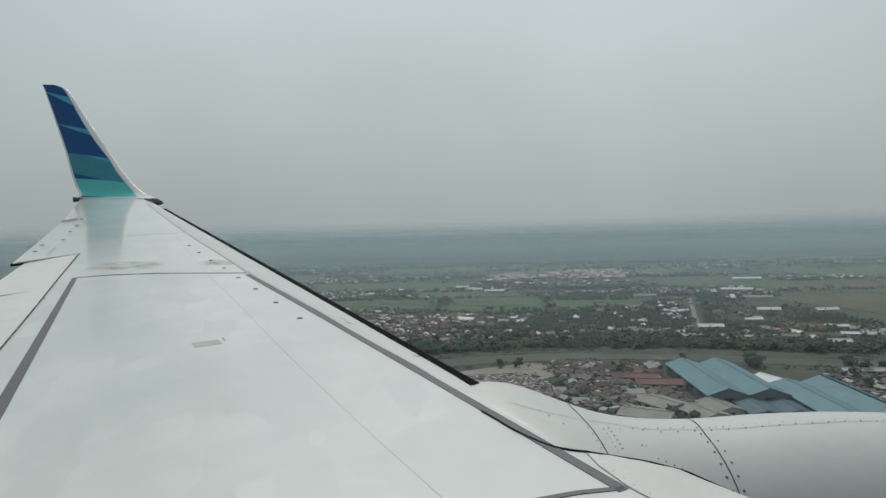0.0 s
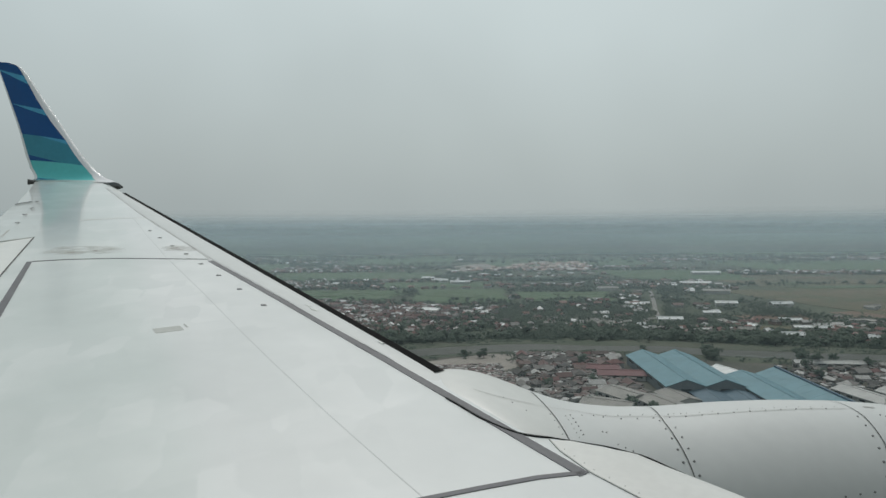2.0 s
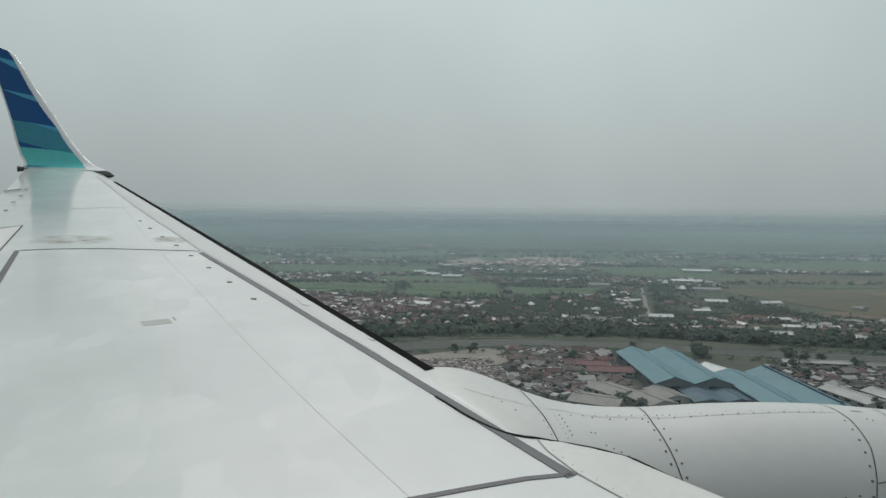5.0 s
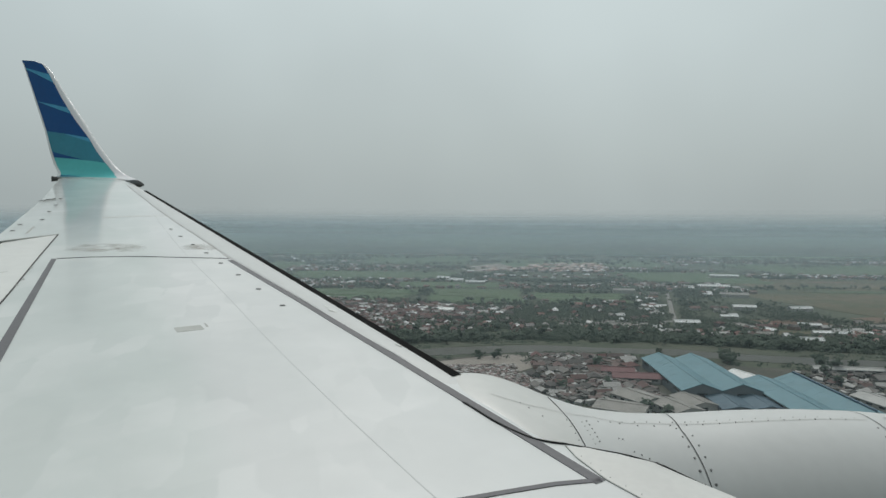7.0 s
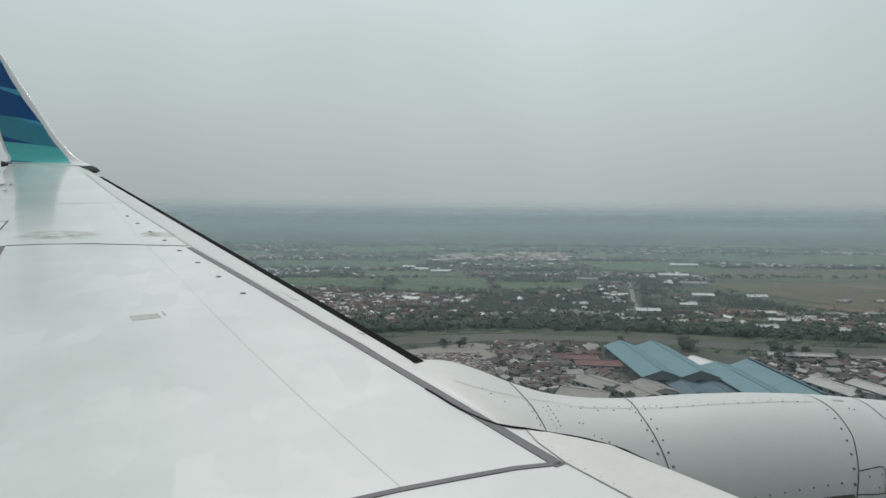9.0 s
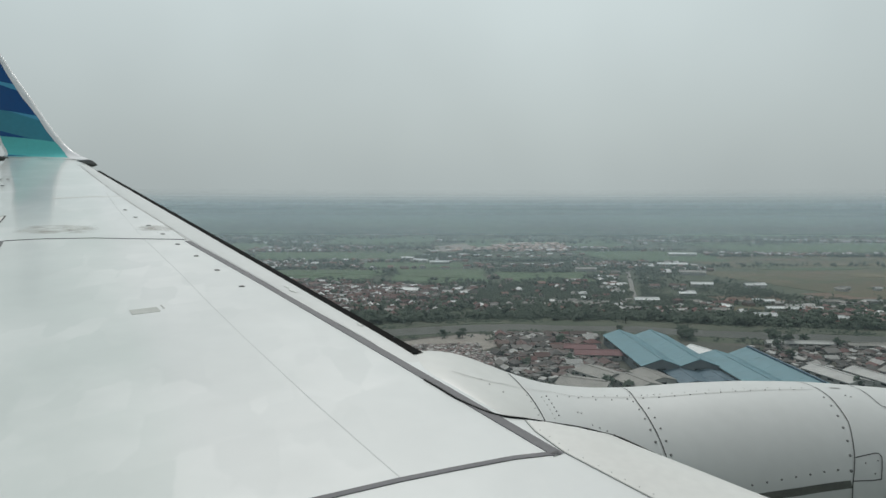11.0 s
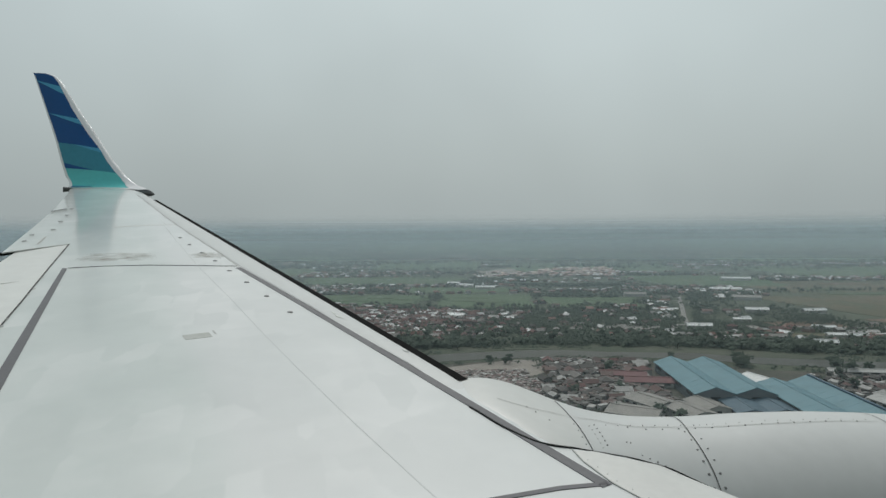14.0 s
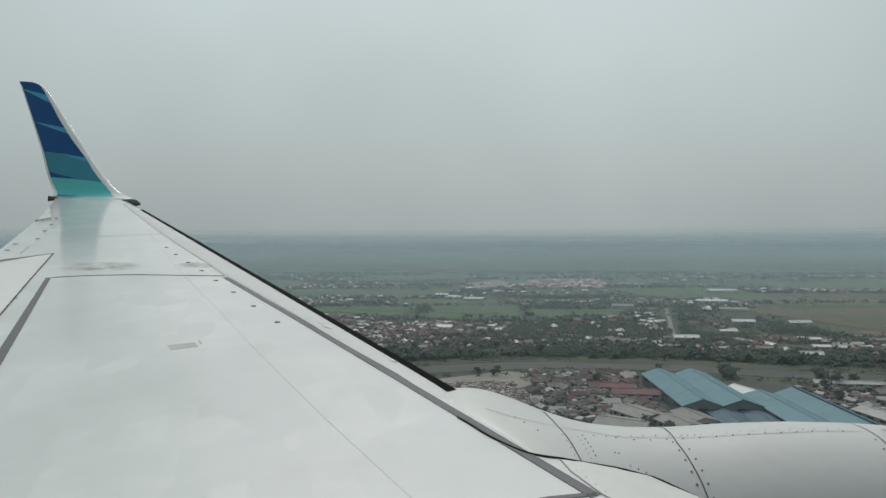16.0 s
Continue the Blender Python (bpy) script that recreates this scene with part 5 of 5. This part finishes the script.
count = 0
while count < 230:
    if rnd.random() < 0.55:
        l = rnd.uniform(-260, 470)
        d = river_d(l) + 30 + abs(rnd.gauss(0, 34))
    elif rnd.random() < 0.6:
        l = rnd.uniform(40, 470)
        d = river_d(l) - 22 - abs(rnd.gauss(0, 16))
        if noise.noise(Vector((l * 0.03, 2.0, 4.0))) < 0.22:
            continue
    else:
        l, d = rnd.uniform(-260, 470), rnd.uniform(385, 590)
    if (river_d(l) < d < river_d(l) + 50 and rnd.random() < 0.85) or not free(l, d, -8.0 if d < river_d(l) else 1.0) or (l < 60 and 445 < d < 565 and l > -95):
        continue
    tree(l, d, rnd.randrange(6), rnd.uniform(0.7, 1.15))
    count += 1

# the woods and hedges beyond
wd = []


def far_tree(l, d, s):
    x, y = at(l, d)
    near = d < 960
    for _ in range((13 if d < 740 else 11) if near else 6):
        wd.append(clump((x + rnd.gauss(0, 2.9 * s), y + rnd.gauss(0, 2.9 * s), far_lift(x, y) + s * (0.4 + 3.4 * rnd.random() ** 1.2)), s * (rnd.uniform(0.5, 1.25) if near else rnd.uniform(0.8, 1.9)), d > 740))


n = 0
while n < 10500:
    k = rnd.random()
    if k < 0.55:
        l = rnd.uniform(-700, 1100)
        d = rnd.uniform(630, 990) if rnd.random() < 0.65 else river_d(l) + 46 + abs(rnd.gauss(0, 42))
        if d < river_d(l) + 46 and rnd.random() < 0.8:
            continue
        if -320 < l < 60 and d > 660 and rnd.random() < 0.35:
            continue
        if d > river_d(l) + 60 and noise.noise(Vector((l * 0.011, d * 0.022, 14.0))) < -0.08:
            continue
    elif k < 0.92:
        hl, hd, sl, sd, c = rnd.choice(HAMLETS)
        l, d = rnd.gauss(hl, sl * 0.8), rnd.gauss(hd, sd * 0.9)
    else:
        l, d = rnd.uniform(-600, 700), rnd.uniform(380, 480)
        if -100 < l < 480:
            continue
    if not free(l, d, 0.5) or (0 < l < 345 and 1590 < d < 1950):
        continue
    far_tree(l, d, (0.55 + 1.5 * rnd.random() ** 2.2) * (1.0 + max(0, d - 1500) / 3500))
    n += 1
# closed woods between the river and the fields
n = 0
while n < 1300:
    l, d = rnd.uniform(15, 330), rnd.uniform(650, 930)
    if noise.noise(Vector((l * 0.012, d * 0.02, 40.0))) < -0.12 or not free(l, d, 0.5):
        continue
    far_tree(l, d, rnd.uniform(0.6, 1.2))
    n += 1
# groves that break the line of the fields
for gl, gd, sl, sd, count in ((-85, 1075, 20, 40, 40), (150, 1140, 50, 16, 60), (-345, 1080, 14, 60, 80), (260, 1030, 20, 40, 90), (335, 1080, 40, 50, 140), (400, 830, 40, 30, 110)):
    for _ in range(count):
        l, d = rnd.gauss(gl, sl * 0.6), rnd.gauss(gd, sd * 0.6)
        if not on_road(l, d, 5):
            far_tree(l, d, 0.5 + 1.3 * rnd.random() ** 2)
# shrubs and garden trees between the riverside houses
n = 0
while n < 650:
    l, d = rnd.uniform(-250, 480), rnd.uniform(385, 590)
    if not free(l, d, -1.5) or (-60 < l < 42 and 450 < d < 560):
        continue
    far_tree(l, d, rnd.uniform(0.35, 0.85))
    n += 1
# low scrub along both edges of the river
for _ in range(900):
    l = rnd.uniform(-420, 620)
    d = river_d(l) + (rnd.uniform(16, 52) if rnd.random() < 0.75 else rnd.uniform(-26, -18))
    if noise.noise(Vector((l * 0.02, d * 0.05, 31.0))) > -0.05 and not 128 < l < 252:
        x, y = at(l, d)
        for _ in range(4):
            wd.append(clump((x + rnd.gauss(0, 2.5), y + rnd.gauss(0, 1.5), rnd.uniform(0.2, 0.9)), rnd.uniform(0.5, 1.3)))
# closed belts of wood between the far fields
belts = 0
while belts < 95:
    gd = 1120 + 2300 * rnd.random() ** 1.3
    gl = rnd.uniform(-0.7, 0.85) * gd
    if in_field(gl, gd) and rnd.random() < 0.7:
        continue
    belts += 1
    sl, sd = rnd.uniform(35, 110) * (0.6 + gd / 2500), rnd.uniform(8, 26)
    for _ in range(int(sl * rnd.uniform(0.9, 1.7))):
        l = gl + rnd.uniform(-1, 1) * sl
        d = gd + rnd.gauss(0, sd * (0.3 + 0.5 * rnd.random())) + 14 * math.sin(l / 37.0)
        if not free(l, d, 3.0) or (-20 < l < 360 and 1560 < d < 1960) or on_road(l, d, 5):
            continue
        x, y = at(l, d)
        s = rnd.uniform(0.8, 1.7)
        for _ in range(3):
            wd.append(clump((x + rnd.gauss(0, 2.6 * s), y + rnd.gauss(0, 2.0 * s), far_lift(x, y) + s * rnd.uniform(0.8, 3.6)), s * rnd.uniform(1.5, 3.0), True))
# hedges and tree rows between the far fields, in streaks along the plain
n = 0
while n < 25000:
    d = 930 + 3750 * rnd.random() ** 1.15
    l = rnd.uniform(-0.95, 1.0) * d
    streak = noise.noise(Vector((l * 0.0028, d * 0.011, 3.0))) + 0.5 * noise.noise(Vector((l * 0.012, d * 0.03, 8.0)))
    n += 1
    if streak < 0.15 or (in_field(l, d) and streak < 0.46) or (0 < l < 345 and 1590 < d < 1950) or (abs(l - 280) < 16 and d < 1300):
        continue
    s = rnd.uniform(1.0, 1.9) * (1.0 + max(0, d - 1500) / 2600)
    x, y = at(l, d)
    if math.hypot(x, y) > 4700:
        continue
    for _ in range(2):
        wd.append(clump((x + rnd.gauss(0, 2.6 * s), y + rnd.gauss(0, 2.0 * s), far_lift(x, y) + s * rnd.uniform(1.0, 3.6)), s * rnd.uniform(1.4, 2.6), True))
n = 0
while n < 11000:
    d = 1900 + 2900 * rnd.random()
    l = rnd.uniform(-0.95, 1.0) * d
    n += 1
    if noise.noise(Vector((l * 0.0016, d * 0.006, 21.0))) + 0.4 * noise.noise(Vector((l * 0.008, d * 0.02, 5.0))) < 0.10:
        continue
    x, y = at(l, d)
    if math.hypot(x, y) < 4700:
        wd.append(clump((x, y, far_lift(x, y) + rnd.uniform(2, 5)), rnd.uniform(4, 9) * (1.0 + max(0.0, d - 3000) / 1800), True))
woods = soup("far_woods", wd, M_LEAF, "dark green woods, hedges and garden trees", "trees")

soften(woods.data, wd)

# ---- haze over the plain: painted on upright see-through sheets, one behind the other ----
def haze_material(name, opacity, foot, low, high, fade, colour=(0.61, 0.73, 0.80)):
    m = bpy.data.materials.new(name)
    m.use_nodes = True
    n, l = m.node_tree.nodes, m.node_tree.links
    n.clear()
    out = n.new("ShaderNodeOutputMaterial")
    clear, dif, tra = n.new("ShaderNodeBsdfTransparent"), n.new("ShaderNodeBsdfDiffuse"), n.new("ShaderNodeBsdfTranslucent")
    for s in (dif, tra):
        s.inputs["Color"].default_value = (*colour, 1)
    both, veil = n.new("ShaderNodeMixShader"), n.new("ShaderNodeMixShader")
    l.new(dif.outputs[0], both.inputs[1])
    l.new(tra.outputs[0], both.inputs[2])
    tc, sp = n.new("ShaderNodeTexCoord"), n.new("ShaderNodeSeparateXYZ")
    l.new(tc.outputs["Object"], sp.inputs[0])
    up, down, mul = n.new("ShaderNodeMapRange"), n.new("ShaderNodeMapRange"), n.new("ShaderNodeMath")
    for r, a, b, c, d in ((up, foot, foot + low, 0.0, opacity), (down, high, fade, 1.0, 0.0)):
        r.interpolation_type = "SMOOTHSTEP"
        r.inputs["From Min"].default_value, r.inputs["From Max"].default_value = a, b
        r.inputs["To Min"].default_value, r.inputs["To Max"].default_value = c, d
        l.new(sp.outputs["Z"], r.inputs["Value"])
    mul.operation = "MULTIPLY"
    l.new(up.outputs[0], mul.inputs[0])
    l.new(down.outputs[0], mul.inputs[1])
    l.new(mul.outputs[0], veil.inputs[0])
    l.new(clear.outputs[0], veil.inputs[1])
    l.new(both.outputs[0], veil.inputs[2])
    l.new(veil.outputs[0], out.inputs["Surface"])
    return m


# distance and opacity of each sheet; together they imitate the airlight
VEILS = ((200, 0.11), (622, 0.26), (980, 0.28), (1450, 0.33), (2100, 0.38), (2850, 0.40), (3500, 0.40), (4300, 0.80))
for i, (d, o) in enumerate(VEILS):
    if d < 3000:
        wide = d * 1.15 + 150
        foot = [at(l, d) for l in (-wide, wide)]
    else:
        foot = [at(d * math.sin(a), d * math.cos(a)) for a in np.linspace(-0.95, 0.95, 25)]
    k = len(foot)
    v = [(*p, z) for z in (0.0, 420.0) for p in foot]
    me = mesh_of("backdrop_haze", v, [(q, q + 1, k + q + 1, k + q) for q in range(k - 1)], haze_material("haze_%d" % (i + 1), o, far_lift(d, 0), 80.0 if d < 1200 else 55.0, (60.0 if d < 1200 else 88.0 if d < 4000 else 98.0), 119.0 + d * (0.004 if d < 3000 else 0.012 if d < 4000 else 0.022)))
    tagged(new("backdrop_haze_%d" % (i + 1), me), "upright see-through sheet with grey-blue haze painted in, over the plain", "haze", kind="structure")
